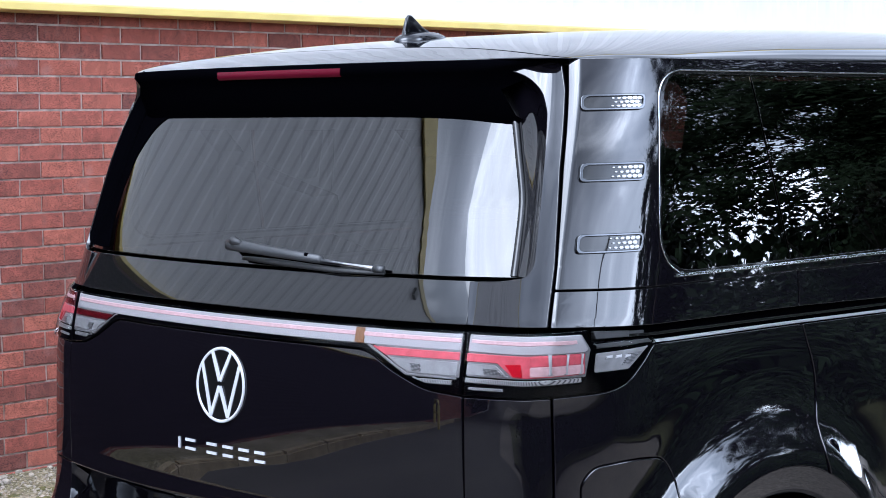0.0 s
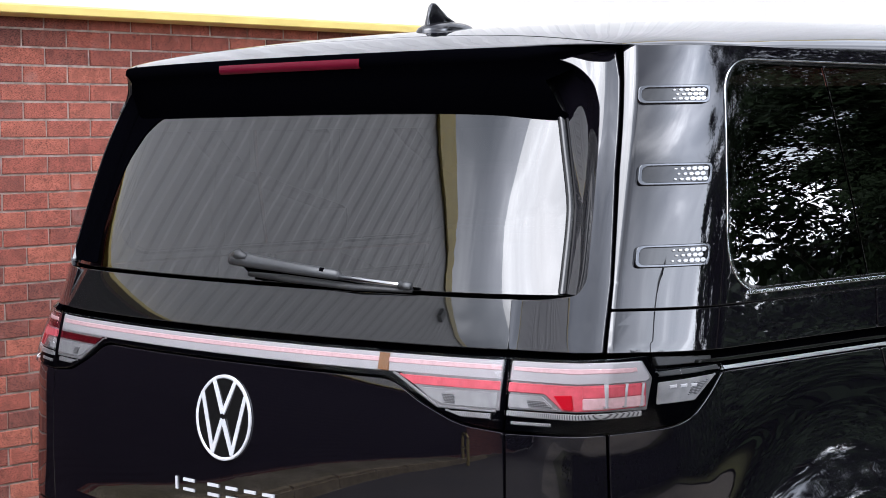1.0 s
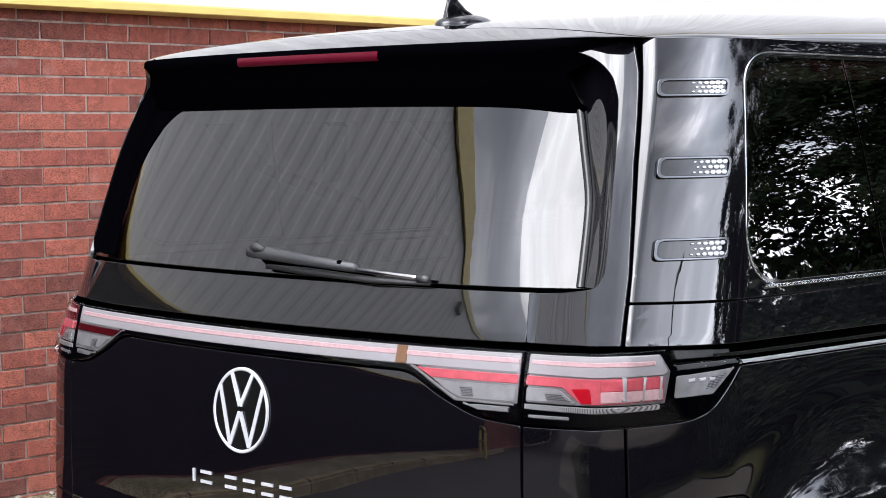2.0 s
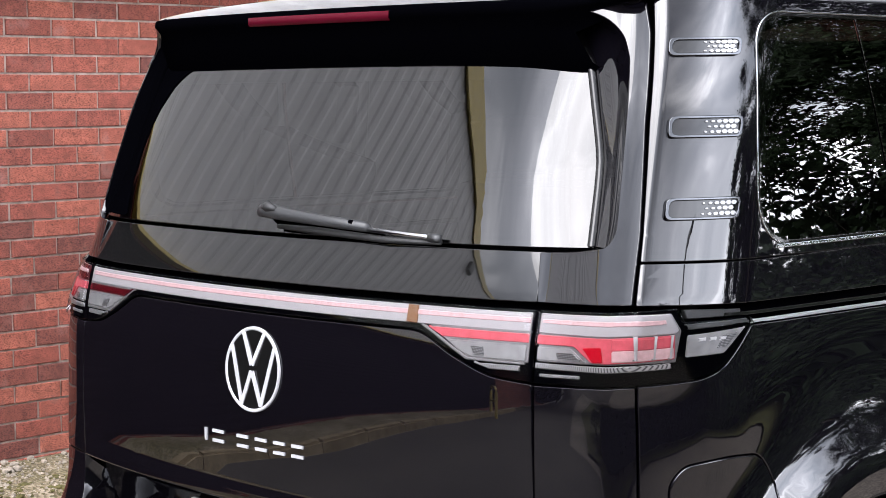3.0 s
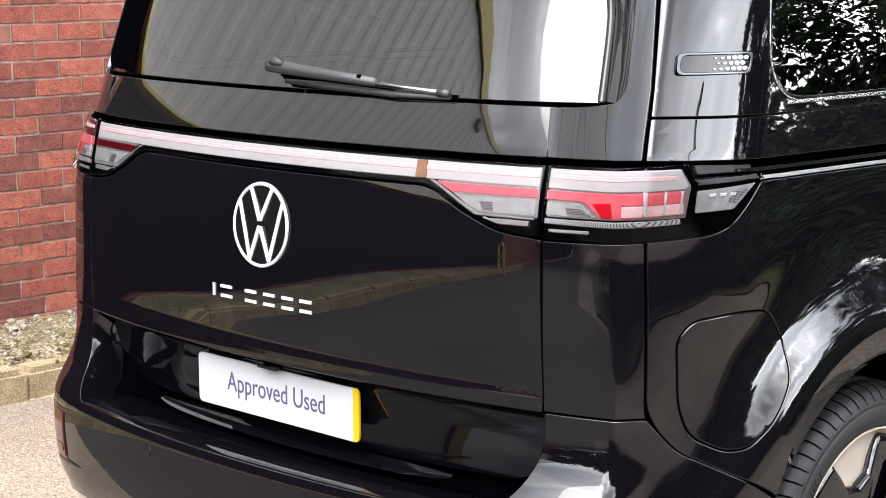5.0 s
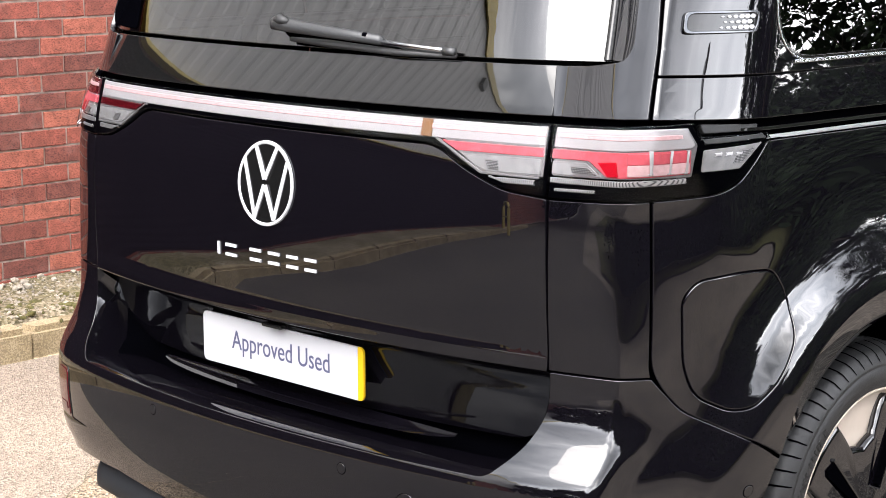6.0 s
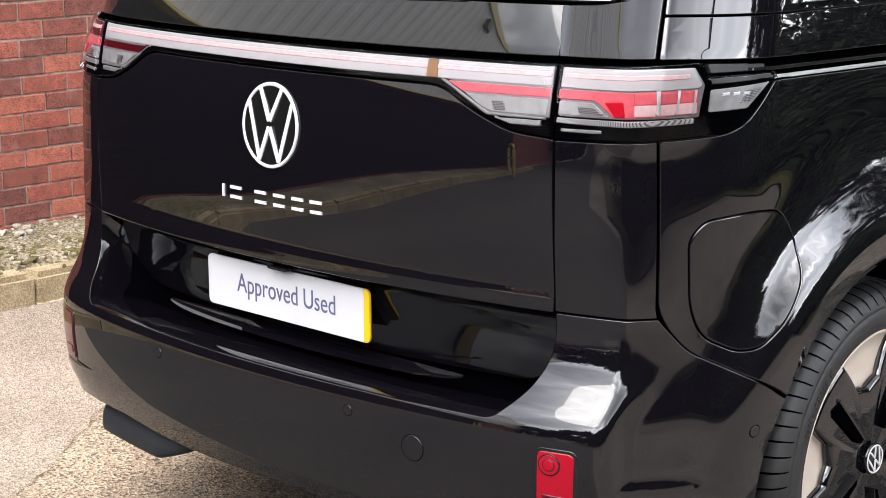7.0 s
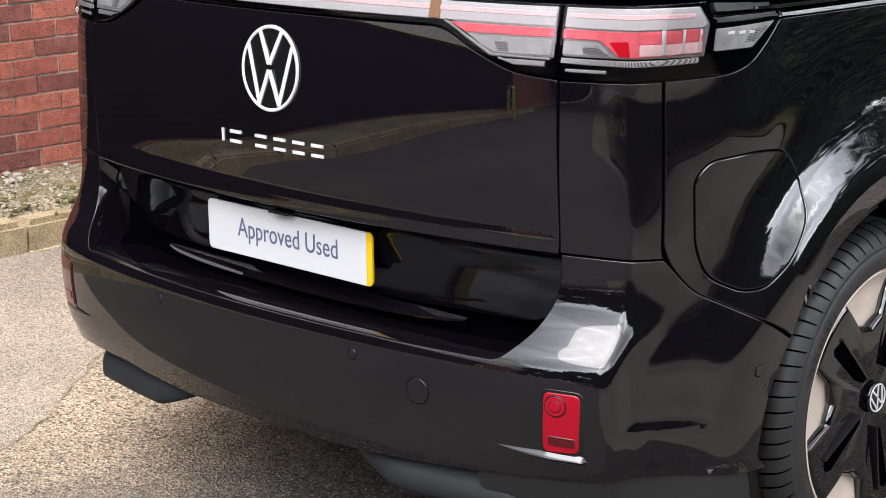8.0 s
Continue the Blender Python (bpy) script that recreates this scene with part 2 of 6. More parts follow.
# pale lenses: clear plastic, with the sky's sheen mixed into the colour
LENSW = plain("pale_lamp_lens", (0.28, 0.272, 0.282), 0.3, 0.0, 0.0, 1.3, var=0.03, scale=20)
PINK = plain("pale_red_lamp_lens", (0.45, 0.30, 0.31), 0.35, 0.0, 0.0, 1.2, var=0.12, scale=90)
PINKRED = plain("rose_lamp_lens", (0.42, 0.075, 0.095), 0.35, 0.0, 0.0, 1.2, var=0.15, scale=80)
RED = plain("red_lamp_lens", (0.21, 0.0022, 0.010), 0.10, 0.0, 0.0, 1.35)
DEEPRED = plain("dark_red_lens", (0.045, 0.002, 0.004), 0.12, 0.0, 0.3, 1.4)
BRAKE = plain("smoked_red_lens", (0.060, 0.003, 0.009), 0.22, 0.0, 0.0, 1.15)
BLOCK = plain("deep_red_block", (0.34, 0.003, 0.012), 0.45, 0.0, 0.0, 1.15)
AMBER = plain("amber_lens", (0.1452, 0.066, 0.0231), 0.2, 0.0, 0.5)
BOWL = plain("lamp_bowl", (0.15, 0.145, 0.15), 0.3, 0.3, var=0.2, scale=120)
CELL = plain("clear_lamp_cell", (0.22, 0.22, 0.225), 0.25, 0.2, 0.0, 1.3, var=0.15, scale=45)


def lined(name, light, dark, pitch, both_ways=False, metal=0.4):
    """Stripes or mesh painting the light and shade of ribs behind a lamp lens."""
    m, n, l, p = material(name)
    geo, sep, add = n.new("ShaderNodeNewGeometry"), n.new("ShaderNodeSeparateXYZ"), n.new("ShaderNodeMath")
    add.operation = "SUBTRACT"
    l.new(geo.outputs["Position"], sep.inputs[0])
    l.new(sep.outputs["X"], add.inputs[0])
    l.new(sep.outputs["Y"], add.inputs[1])
    lines = []
    for src in ([add.outputs[0], sep.outputs["Z"]] if both_ways else [add.outputs[0]]):
        k, f = n.new("ShaderNodeMath"), n.new("ShaderNodeMath")
        k.operation, f.operation = "DIVIDE", "PINGPONG"
        k.inputs[1].default_value, f.inputs[1].default_value = pitch, 1.0
        l.new(src, k.inputs[0])
        l.new(k.outputs[0], f.inputs[0])
        lines.append(f.outputs[0])
    if both_ways:
        g = n.new("ShaderNodeMath")
        g.operation = "MULTIPLY"
        l.new(lines[0], g.inputs[0])
        l.new(lines[1], g.inputs[1])
        lines = [g.outputs[0]]
    r = n.new("ShaderNodeValToRGB")
    r.color_ramp.elements[0].position, r.color_ramp.elements[0].color = 0.2, (*dark, 1)
    r.color_ramp.elements[1].position, r.color_ramp.elements[1].color = 0.6, (*light, 1)
    l.new(lines[0], r.inputs["Fac"])
    l.new(r.outputs["Color"], p.inputs["Base Color"])
    p.inputs["Roughness"].default_value, p.inputs["Metallic"].default_value = 0.3, metal
    return m


RIBBED = lined("ribbed_reflector", (0.34, 0.34, 0.35), (0.05, 0.05, 0.053), 0.0016)
MESH = lined("lamp_mesh", (0.30, 0.30, 0.31), (0.042, 0.042, 0.0455), 0.0014, True)
BADGE = plain("satin_chrome", (0.10, 0.103, 0.11), 0.14, 1.0)
LENS = tinted_glass("clear_lens", (0.97, 0.965, 0.965), 1.3)
WHITE = plain("white_emblem", (0.4306, 0.4306, 0.4449), 0.25, coat=0.3)
PLATEW = plain("plate_white", (0.3935, 0.3935, 0.4103), 0.3, coat=0.2, var=0.02, scale=9)
PLATEY = plain("plate_yellow", (0.48, 0.312, 0.006), 0.35)
INK = plain("slate_blue_ink", (0.0561, 0.0607, 0.1188), 0.5)
RUBBER = plain("tyre_rubber", (0.013, 0.013, 0.0135), 0.5, var=0.25, scale=14, bump=0.25, bump_scale=500)
ALLOY = plain("polished_alloy", (0.56, 0.48, 0.405), 0.32, 0.15, var=0.06, scale=20)
BRICK = brick_material()
MORTAR = plain("mortar", (0.30, 0.245, 0.21), 0.95, var=0.4, scale=25, bump=0.6, bump_scale=200)
# second colours near-black: the shade under the van's tail is painted in
ASPHALT = shade_blend("worn_tan_asphalt_shade", ([(0.375, 0.282, 0.194), (0.235, 0.175, 0.120), (0.515, 0.41, 0.30), (0.305, 0.226, 0.153), (0.095, 0.072, 0.052), (0.385, 0.287, 0.195)], 140), ([(0.038, 0.033, 0.028), (0.067, 0.058, 0.048), (0.025, 0.021, 0.018), (0.107, 0.096, 0.080), (0.049, 0.042, 0.036), (0.031, 0.027, 0.022), (0.147, 0.134, 0.116)], 150), -0.95, -0.28)
ASPHALT2 = stone_mix("worn_grey_asphalt", [(0.345, 0.282, 0.225), (0.268, 0.216, 0.172), (0.415, 0.34, 0.272), (0.302, 0.243, 0.193), (0.172, 0.141, 0.111)], 170, 0.9, (0.76, 0.74, 0.72), 1.0, 0.006, 0.9)
ASPHALT3 = stone_mix("yard_asphalt", [(0.160, 0.138, 0.117), (0.120, 0.104, 0.090), (0.216, 0.188, 0.160), (0.132, 0.114, 0.098), (0.256, 0.224, 0.192)], 160, 0.85, (0.70, 0.70, 0.70), 0.6, 0.004, 0.9)
ASPHALT4 = stone_mix("reflected_dark_asphalt", [(0.083, 0.073, 0.066), (0.065, 0.057, 0.051), (0.102, 0.092, 0.083), (0.070, 0.063, 0.057), (0.044, 0.040, 0.036)], 200, 0.9, (0.72, 0.71, 0.70), 0.6, 0.003, 0.7)
# colour of the sheets added to darken the wall in the tailgate's reflection
DARK_SHEET = plain("dark_sheet_paint", (0.010, 0.006, 0.009), 0.9, var=0.3, scale=3)
DARK_SHEET.node_tree.nodes["Principled BSDF"].inputs["Specular IOR Level"].default_value = 0.1
SCALE = plain("bright_scale", (0.315, 0.315, 0.3225), 0.25, 0.5)
SPAT = plain("satin_black_plastic", (0.010, 0.011, 0.013), 0.55, ior=1.3)
GRASS = plain("dry_grass", (0.05, 0.049, 0.014), 0.9, var=0.5, scale=5, bump=0.8, bump_scale=80)
VERGE = stone_mix("gravel_soil", [(0.26, 0.215, 0.16), (0.15, 0.122, 0.084), (0.33, 0.285, 0.225), (0.095, 0.082, 0.042), (0.21, 0.17, 0.11)], 90, 0.95, (0.50, 0.50, 0.30), 0.7, 0.008, 3.0)
KERB = stone_mix("kerb_concrete", [(0.35, 0.28, 0.175), (0.285, 0.23, 0.145), (0.40, 0.325, 0.215), (0.235, 0.19, 0.122)], 220, 0.9, (0.68, 0.63, 0.54), 0.4, 0.002, 6.0)
PEBBLE = plain("pebble", (0.30, 0.26, 0.21), 0.85, var=0.45, scale=40)
MOSS = plain("moss", (0.085, 0.075, 0.022), 0.95, var=0.5, scale=60, bump=0.8, bump_scale=200)
CLAD = plain("pale_cladding", (0.51, 0.497, 0.485), 0.45, var=0.05, scale=2)
YELLOW = plain("yellow_flashing", (0.52, 0.40, 0.12), 0.4, var=0.08, scale=5)
LEAF = plain("leaf", (0.017, 0.0289, 0.0119), 0.55, var=0.45, scale=3)
LEAF.node_tree.nodes["Principled BSDF"].inputs["Specular IOR Level"].default_value = 0.15
BARK = plain("bark", (0.045, 0.035, 0.028), 0.9, var=0.4, scale=12, bump=0.8, bump_scale=40)
STEEL = plain("galvanised_steel", (0.24, 0.248, 0.256), 0.5, 0.7)
SEAT = plain("dark_cloth", (0.03, 0.03, 0.032), 0.9)


# ---- helpers for building ----
def thing(name, label, category, group="", kind="", at=(0, 0, 0)):
    ob = new(name)
    ob.location = at
    ob.empty_display_size = 0.1
    return tagged(ob, label, category, group, kind)


def mesh_of(bm, name, mat, smooth=False):
    me = bpy.data.meshes.new(name)
    bm.to_mesh(me)
    bm.free()
    if mat:
        me.materials.append(mat)
    if smooth:
        me.shade_smooth()
    return me


def part(name, bm, mat, parent, label="", smooth=False):
    ob = new(name, bm if isinstance(bm, bpy.types.Mesh) else mesh_of(bm, name, mat, smooth))
    ob.parent = parent
    return tagged(ob, label)


def box(bm, x0, x1, y0, y1, z0, z1, bevel=0.0, segs=2):
    r = bmesh.ops.create_cube(bm, size=1.0)
    for v in r["verts"]:
        v.co = Vector(((x0 + x1) / 2 + v.co.x * (x1 - x0), (y0 + y1) / 2 + v.co.y * (y1 - y0), (z0 + z1) / 2 + v.co.z * (z1 - z0)))
    if bevel:
        edges = list({e for v in r["verts"] for e in v.link_edges})
        bmesh.ops.bevel(bm, geom=edges, offset=bevel, segments=segs, affect="EDGES", profile=0.6)
    return bm


def grid_mesh(name, rows, mat, closed=False, smooth=True, flip=False):
    """A sheet through rows of points."""
    n = len(rows[0])
    verts = [p for row in rows for p in row]
    faces = []
    for i in range(len(rows) - 1):
        for j in range(n if closed else n - 1):
            q = (i * n + j, i * n + (j + 1) % n, (i + 1) * n + (j + 1) % n, (i + 1) * n + j)
            faces.append(q[::-1] if flip else q)
    me = bpy.data.meshes.new(name)
    me.from_pydata([tuple(v) for v in verts], [], faces)
    me.materials.append(mat)
    if smooth:
        me.shade_smooth()
    return me


def lathe(name, profile, mat, segs=64, axis="x"):
    """Turns a profile of (along, radius) round an axis."""
    rows = []
    for a, r in profile:
        ring = []
        for k in range(segs):
            c, s = math.cos(2 * math.pi * k / segs) * r, math.sin(2 * math.pi * k / segs) * r
            ring.append((a, c, s) if axis == "x" else (c, a, s) if axis == "y" else (c, s, a))
        rows.append(ring)
    return grid_mesh(name, rows, mat, closed=True)


# ---- the van's skin: s runs round the body from the middle of the tail, z is height ----
def hollow(r):
    """How far the flank stands out round the wheel, over the hollow beside the flare."""
    return 0.0235 * (1 - math.tanh((r - 0.585) / 0.039)) - 0.0085 * math.exp(-(((r - 0.70) / 0.085) ** 2))


SC = 0.86
KZ = (0.20, 0.30, 0.40, 0.50, 0.565, 0.60, 0.65, 0.70, 0.76, 0.80, 0.90, 1.00, 1.10, 1.20, 1.25, 1.345, 1.50, 1.60, 1.70, 1.80, 1.90)
YC = (-.05, -.106, -.131, -.138, -.136, -.119, -.078, -.057, -.052, -.0525, -.056, -.055, -.050, -.033, -.020, .010, .050, .076, .103, .130, .157)
XC = (.825, .842, .851, .853, .850, .849, .852, .854, .856, .856, .853, .850, .845, .825, .813, .804, .786, .773, .748, .715, .68)
YK = (.055, .025, -.004, -.012, -.009, .006, .042, .061, .0675, .0675, .069, .070, .072, .100, .118, .145, .192, .223, .261, .300, .34)
XS = (.940, .953, .962, .968, .971, .972, .973, .973, .973, .973, .973, .976, .972, .966, .9605, .9495, .9340, .9222, .9060, .8845, .850)


def curve(z, ks, a):
    """Smooth monotone curve through the knots."""
    z = min(max(z, ks[0]), ks[-1] - 1e-6)
    i = max(j for j in range(len(ks) - 1) if ks[j] <= z)

    def m(j):
        if j == 0:
            return (a[1] - a[0]) / (ks[1] - ks[0])
        if j == len(ks) - 1:
            return (a[-1] - a[-2]) / (ks[-1] - ks[-2])
        p, q = (a[j] - a[j - 1]) / (ks[j] - ks[j - 1]), (a[j + 1] - a[j]) / (ks[j + 1] - ks[j])
        return 0 if p * q <= 0 else 2 * p * q / (p + q)

    h = ks[i + 1] - ks[i]
    t = (z - ks[i]) / h
    return (2 * t**3 - 3 * t * t + 1) * a[i] + (t**3 - 2 * t * t + t) * h * m(i) + (-2 * t**3 + 3 * t * t) * a[i + 1] + (t**3 - t * t) * h * m(i + 1)


_memo = {}


def section(z):
    k = round(z, 6)
    if k not in _memo:
        w = 0.010 if z < 0.80 else min(0.045, 0.010 + (z - 0.80) * 0.12)
        zs = [(z + w * d, g) for d, g in ((-2, 0.054), (-1, 0.244), (0, 0.404), (1, 0.244), (2, 0.054))]
        _memo[k] = tuple(sum(g * curve(min(max(q, KZ[0]), KZ[-1] - 1e-5), KZ, a) for q, g in zs) for a in (YC, XC, XS, YK))
    return _memo[k]


def flank_turn(v, k):
    """What is left of the corner's turn at v behind it: k 0 is an even curve, 1 a tight edge and a gentle bow."""
    tail_off = max(0.0, 1 - v / 0.28)
    return (1 - k) * tail_off ** 2.6 + k * (0.45 * max(0.0, 1 - max(0.0, v) / 0.024) ** 2 + 0.55 * tail_off ** 2)


def skin(s, z, R=0.012):
    sg = 1 if s >= 0 else -1
    s = abs(s)
    yc, xc, xs, yk = section(z)
    # right corner only: further out at window height, one tight edge, fitted to view
    kt = min(1, max(0, (z - 1.05) / 0.20)) if sg > 0 else 0.0
    kt = kt * kt * (3 - 2 * kt)
    out = 0.030 * kt
    c0 = (yk + 2.41) / (2.88 - xc)
    ex = yk - yc - 0.145 * xc * xc

    def rear(s):
        x = s * xc / SC
        p = Vector((x, yc + 0.145 * x * x + ex * max(0, (x - 0.5) / (xc - 0.5)) ** 4, z))
        m = min(1.0, max(0.0, (s - 0.74) / (SC - 0.74)))
        m = out * m * m * (2 - m)
        return p + Vector((m, -c0 * m, m * (1.62 - z) / (2.88 - xc)))

    def side(s):
        u = s - SC
        k = min(1.0, u / 0.09)
        ue = u + 0.70 * k * k * (3 - 2 * k) * min(0.0, yk - 0.066) * (1 if z < 0.77 else 0)
        r = math.hypot(yk + u - 0.757, z - 0.365)
        ang = math.degrees(math.atan2(z - 0.365, yk + u - 0.757))
        flare = hollow(r) * (1 - 0.45 * min(1, max(0, (ang - 138) / 25)))
        q = z - 0.447 + 0.05 * (u - 0.115)
        flare += 0.012 * math.exp(-((u - 0.115) / 0.09) ** 2) * (math.exp(-q / 0.022) if q > 0 else 1 - min(1, -q / 0.11) ** 2 * (3 - 2 * min(1, -q / 0.11)))
        wide = (xs - xc) * max(0, 1 - ue / 0.28) ** 2.2
        # corner's tight turn, slid along the camera's sight line to fit the view
        c = (yk + u + 2.41) / (2.88 - xs + wide)
        lo, hi, dx = -0.20, 0.0, 0.0
        for _ in range(22 if wide > 1e-7 else 0):
            mid = (lo + hi) / 2
            dx = wide - (xs - xc - out) * flank_turn(ue + mid + c0 * out, kt)
            lo, hi = (mid, hi) if mid + c * dx < 0 else (lo, mid)
        return Vector((xs + flare - wide + dx, yk + u - c * dx, z + dx * (1.62 - z) / (2.88 - xs + wide)))

    if s <= SC - R:
        p = rear(s)
    elif s >= SC + R:
        p = side(s)
    else:
        t = (s - SC + R) / (2 * R)
        p = rear(SC - R) * (1 - t) ** 2 + rear(SC) * 2 * t * (1 - t) + side(SC + R) * t * t
    p.x *= sg
    return p


def side_s(y, z):
    """The s of a point at y on the side."""
    return SC + y - section(z)[3]


TZ = (0.58, 0.61, 0.64, 0.70, 0.74, 0.757, 0.765, 0.7715, 0.776, 0.80)
TY = (0.050, 0.038, 0.028, 0.008, -0.006, -0.015, -0.030, -0.046, -0.054, -0.053)


def tail(s, z):
    """The tailgate: like the skin, but sinking in below the crease over the plate."""
    p = skin(s, z)
    if z < 0.80:
        d = curve(z, TZ, TY)
        y0 = section(z)[0]
        p.y += d - y0
    return p


GZ = (1.2, 1.25, 1.30, 1.345, 1.5, 1.735, 1.85)
GY = (-.040, -.024, -.005, .014, .082, .190, .243)


def pane(x, z):
    """Rear glass: leaning, and wrapping round towards its ends."""
    c = min(4.0, max(1.2, 1.2 + (z - 1.25) * 11))
    return Vector((x, curve(z, GZ, GY) + 0.145 * x * x + c * max(0, abs(x) - 0.5) ** 3, z))


def normal_of(fn, s, z):
    e = 1e-3
    return (fn(s + e, z) - fn(s - e, z)).cross(fn(s, z + e) - fn(s, z - e)).normalized()


def rounded(pts, r=0.01, n=5):
    """The outline with its corners rounded; a point may carry its own radius as third number."""
    out = []
    k = len(pts)
    for i in range(k):
        p, a, b = (Vector(pts[j][:2]) for j in (i, i - 1, (i + 1) % k))
        rr = pts[i][2] if len(pts[i]) > 2 else r
        u, v = a - p, b - p
        d = min(rr, 0.45 * u.length, 0.45 * v.length)
        if d < 1e-4:
            out.append(p)
            continue
        p0, p1 = p + u.normalized() * d, p + v.normalized() * d
        for j in range(n + 1):
            t = j / n
            out.append(p0 * (1 - t) ** 2 + p * 2 * t * (1 - t) + p1 * t * t)
    return out


def mirror(pts):
    return [(-p[0], *p[1:]) for p in reversed(pts)]


def panel(name, outline, mat, parent, fn=skin, off=0.0, thick=0.012, step=0.03, edge=0.0016, holes=(), label="", r=0.008, n=5):
    """A sheet cut to the outline (s, z), laid on the surface fn, with rolled edges; holes are cut through."""
    bm = bmesh.new()
    loops = []
    for k, pts in enumerate([outline, *holes]):
        loop = rounded(pts, r, n)
        area = sum(loop[i - 1].x * loop[i].y - loop[i].x * loop[i - 1].y for i in range(len(loop)))
        if (area < 0) == (k == 0):
            loop.reverse()
        fine = []
        for i, p in enumerate(loop):
            q = loop[(i + 1) % len(loop)]
            m = max(1, int((q - p).length / step))
            fine += [p.lerp(q, j / m) for j in range(m)]
        loops.append(fine)
    inner_edges = []
    bands = []
    for loop in loops:
        k = len(loop)
        nrm = []
        for i in range(k):
            d = loop[(i + 1) % k] - loop[i - 1]
            nrm.append(Vector((d.y, -d.x)).normalized() if d.length > 1e-9 else Vector((0, 0)))
        ins = [bm.verts.new((p.x - q.x * edge, p.y - q.y * edge, 0)) for p, q in zip(loop, nrm)]
        inner_edges += [bm.edges.new((ins[i], ins[(i + 1) % k])) for i in range(k)]
        bands.append((loop, nrm, ins))
    bmesh.ops.triangle_fill(bm, edges=inner_edges, use_beauty=True, normal=(0, 0, 1))
    for f in bm.faces:
        if f.normal.z < 0:
            f.normal_flip()
    xs = [v.co.x for v in bm.verts]
    zs = [v.co.y for v in bm.verts]
    cuts = [(x, 0) for x in np.arange(math.floor(min(xs) / step) * step, max(xs), step)] + [(z, 1) for z in np.arange(math.floor(min(zs) / step) * step, max(zs), step)]
    if fn is not pane:
        cuts += [(sg * (SC + d), 0) for sg in (-1, 1) for d in (-0.012, -0.006, 0, 0.006, 0.012, 0.017, 0.023, 0.030, 0.037, 0.045)]
    if fn is tail:
        cuts += [(z, 1) for z in (*TZ, *np.arange(0.742, 0.80, 0.004))]
    for c, ax in cuts:
        lo, hi = (min(xs), max(xs)) if ax == 0 else (min(zs), max(zs))
        if lo + 1e-4 < c < hi - 1e-4:
            bmesh.ops.bisect_plane(bm, geom=list(bm.verts) + list(bm.edges) + list(bm.faces), dist=1e-5,
                                   plane_co=(c, 0, 0) if ax == 0 else (0, c, 0), plane_no=(1, 0, 0) if ax == 0 else (0, 1, 0))
    flat = [(v.co.x, v.co.y) for v in bm.verts]
    bm.verts.index_update()
    faces = [[v.index for v in f.verts] for f in bm.faces]
    bound = [e for e in bm.edges if len(e.link_faces) == 1]
    b_dir = {}
    nxt = []
    for e in bound:
        f = e.link_faces[0]
        lp = next(x for x in f.loops if x.edge == e)
        a, b = lp.vert.index, lp.link_loop_next.vert.index
        nxt.append((a, b))
        d = Vector((flat[b][0] - flat[a][0], flat[b][1] - flat[a][1]))
        if d.length < 1e-9:
            continue
        o = Vector((d.y, -d.x)).normalized()
        for i in (a, b):
            b_dir[i] = b_dir.get(i, Vector((0, 0))) + o
    bm.free()
    base = []
    for s, z in flat:
        base.append((fn(s, z), normal_of(fn, s, z)))
    verts = [p + q * off for p, q in base]
    norms = [q for p, q in base]
    ring = {}
    for i, o in b_dir.items():
        o = o.normalized() if o.length > 1e-9 else Vector((1, 0))
        s, z = flat[i]
        p2 = fn(s + o.x * edge, z + o.y * edge)
        t = (p2 - base[i][0]).normalized()
        q = base[i][1]
        ring[i] = (len(verts), len(verts) + 1)
        verts += [p2 + q * (off - edge), p2 + q * (off - thick)]
        norms += [(q * 0.35 + t).normalized(), t]
    for a, b in nxt:
        if a in ring and b in ring:
            faces.append((a, ring[a][0], ring[b][0], b))
            faces.append((ring[a][0], ring[a][1], ring[b][1], ring[b][0]))
    me = bpy.data.meshes.new(name)
    me.from_pydata([tuple(v) for v in verts], [], faces)
    me.materials.append(mat)
    me.shade_smooth()
    me.normals_split_custom_set_from_vertices([tuple(v) for v in norms])
    return part(name, me, mat, parent, label)


# ---- the van ----
HUB_Y, HUB_Z = 0.757, 0.365
FRONT_Y = HUB_Y + 2.989
van = thing("van", "glossy black electric people carrier parked beside a brick wall", "van")


def arch_r(deg):
    return 0.51 if deg < 128 else 0.51 - 0.048 * min(1, (deg - 128) / 22)


def arch(d0, d1, n=14, grow=0.0, centre=HUB_Y):
    """Points (s, z) of the rear wheel arch between two angles."""
    out = []
    for i in range(n + 1):
        d = d0 + (d1 - d0) * i / n
        r = arch_r(d if d < 90 or centre == HUB_Y else 180 - d) + grow
        y, z = centre + r * math.cos(radians(d)), HUB_Z + r * math.sin(radians(d))
        out.append((side_s(y, z), z, 0))
    return out


def both(make):
    """Builds a piece for the right flank, and its mirror image for the left one."""
    return make(lambda p: p), make(mirror)


# dark inner shell behind the joints
hull_rear = [(-0.95, 0.40), (0.95, 0.40), (0.95, 1.243), (-0.95, 1.243)]
panel("inner_shell", hull_rear, DARK, van, fn=lambda s, z: skin(s, z) + Vector((0, 0.17 if abs(s) < 0.68 and z < 0.80 else 0.04, 0)), off=-0.02, step=0.08, thick=0.002)
both(lambda f: panel("inner_shell", f([(1.0125, 0.8972), (4.182, 0.9), (4.1674, 1.24), (1.0081, 1.2373)]), DARK, van, off=-0.03, step=0.1, thick=0.002))
both(lambda f: panel("inner_shell", f([(0.868, 1.24), (1.045, 1.2386), (1.02, 1.80), (0.868, 1.80)]), DARK, van, off=-0.03, step=0.06, thick=0.002))

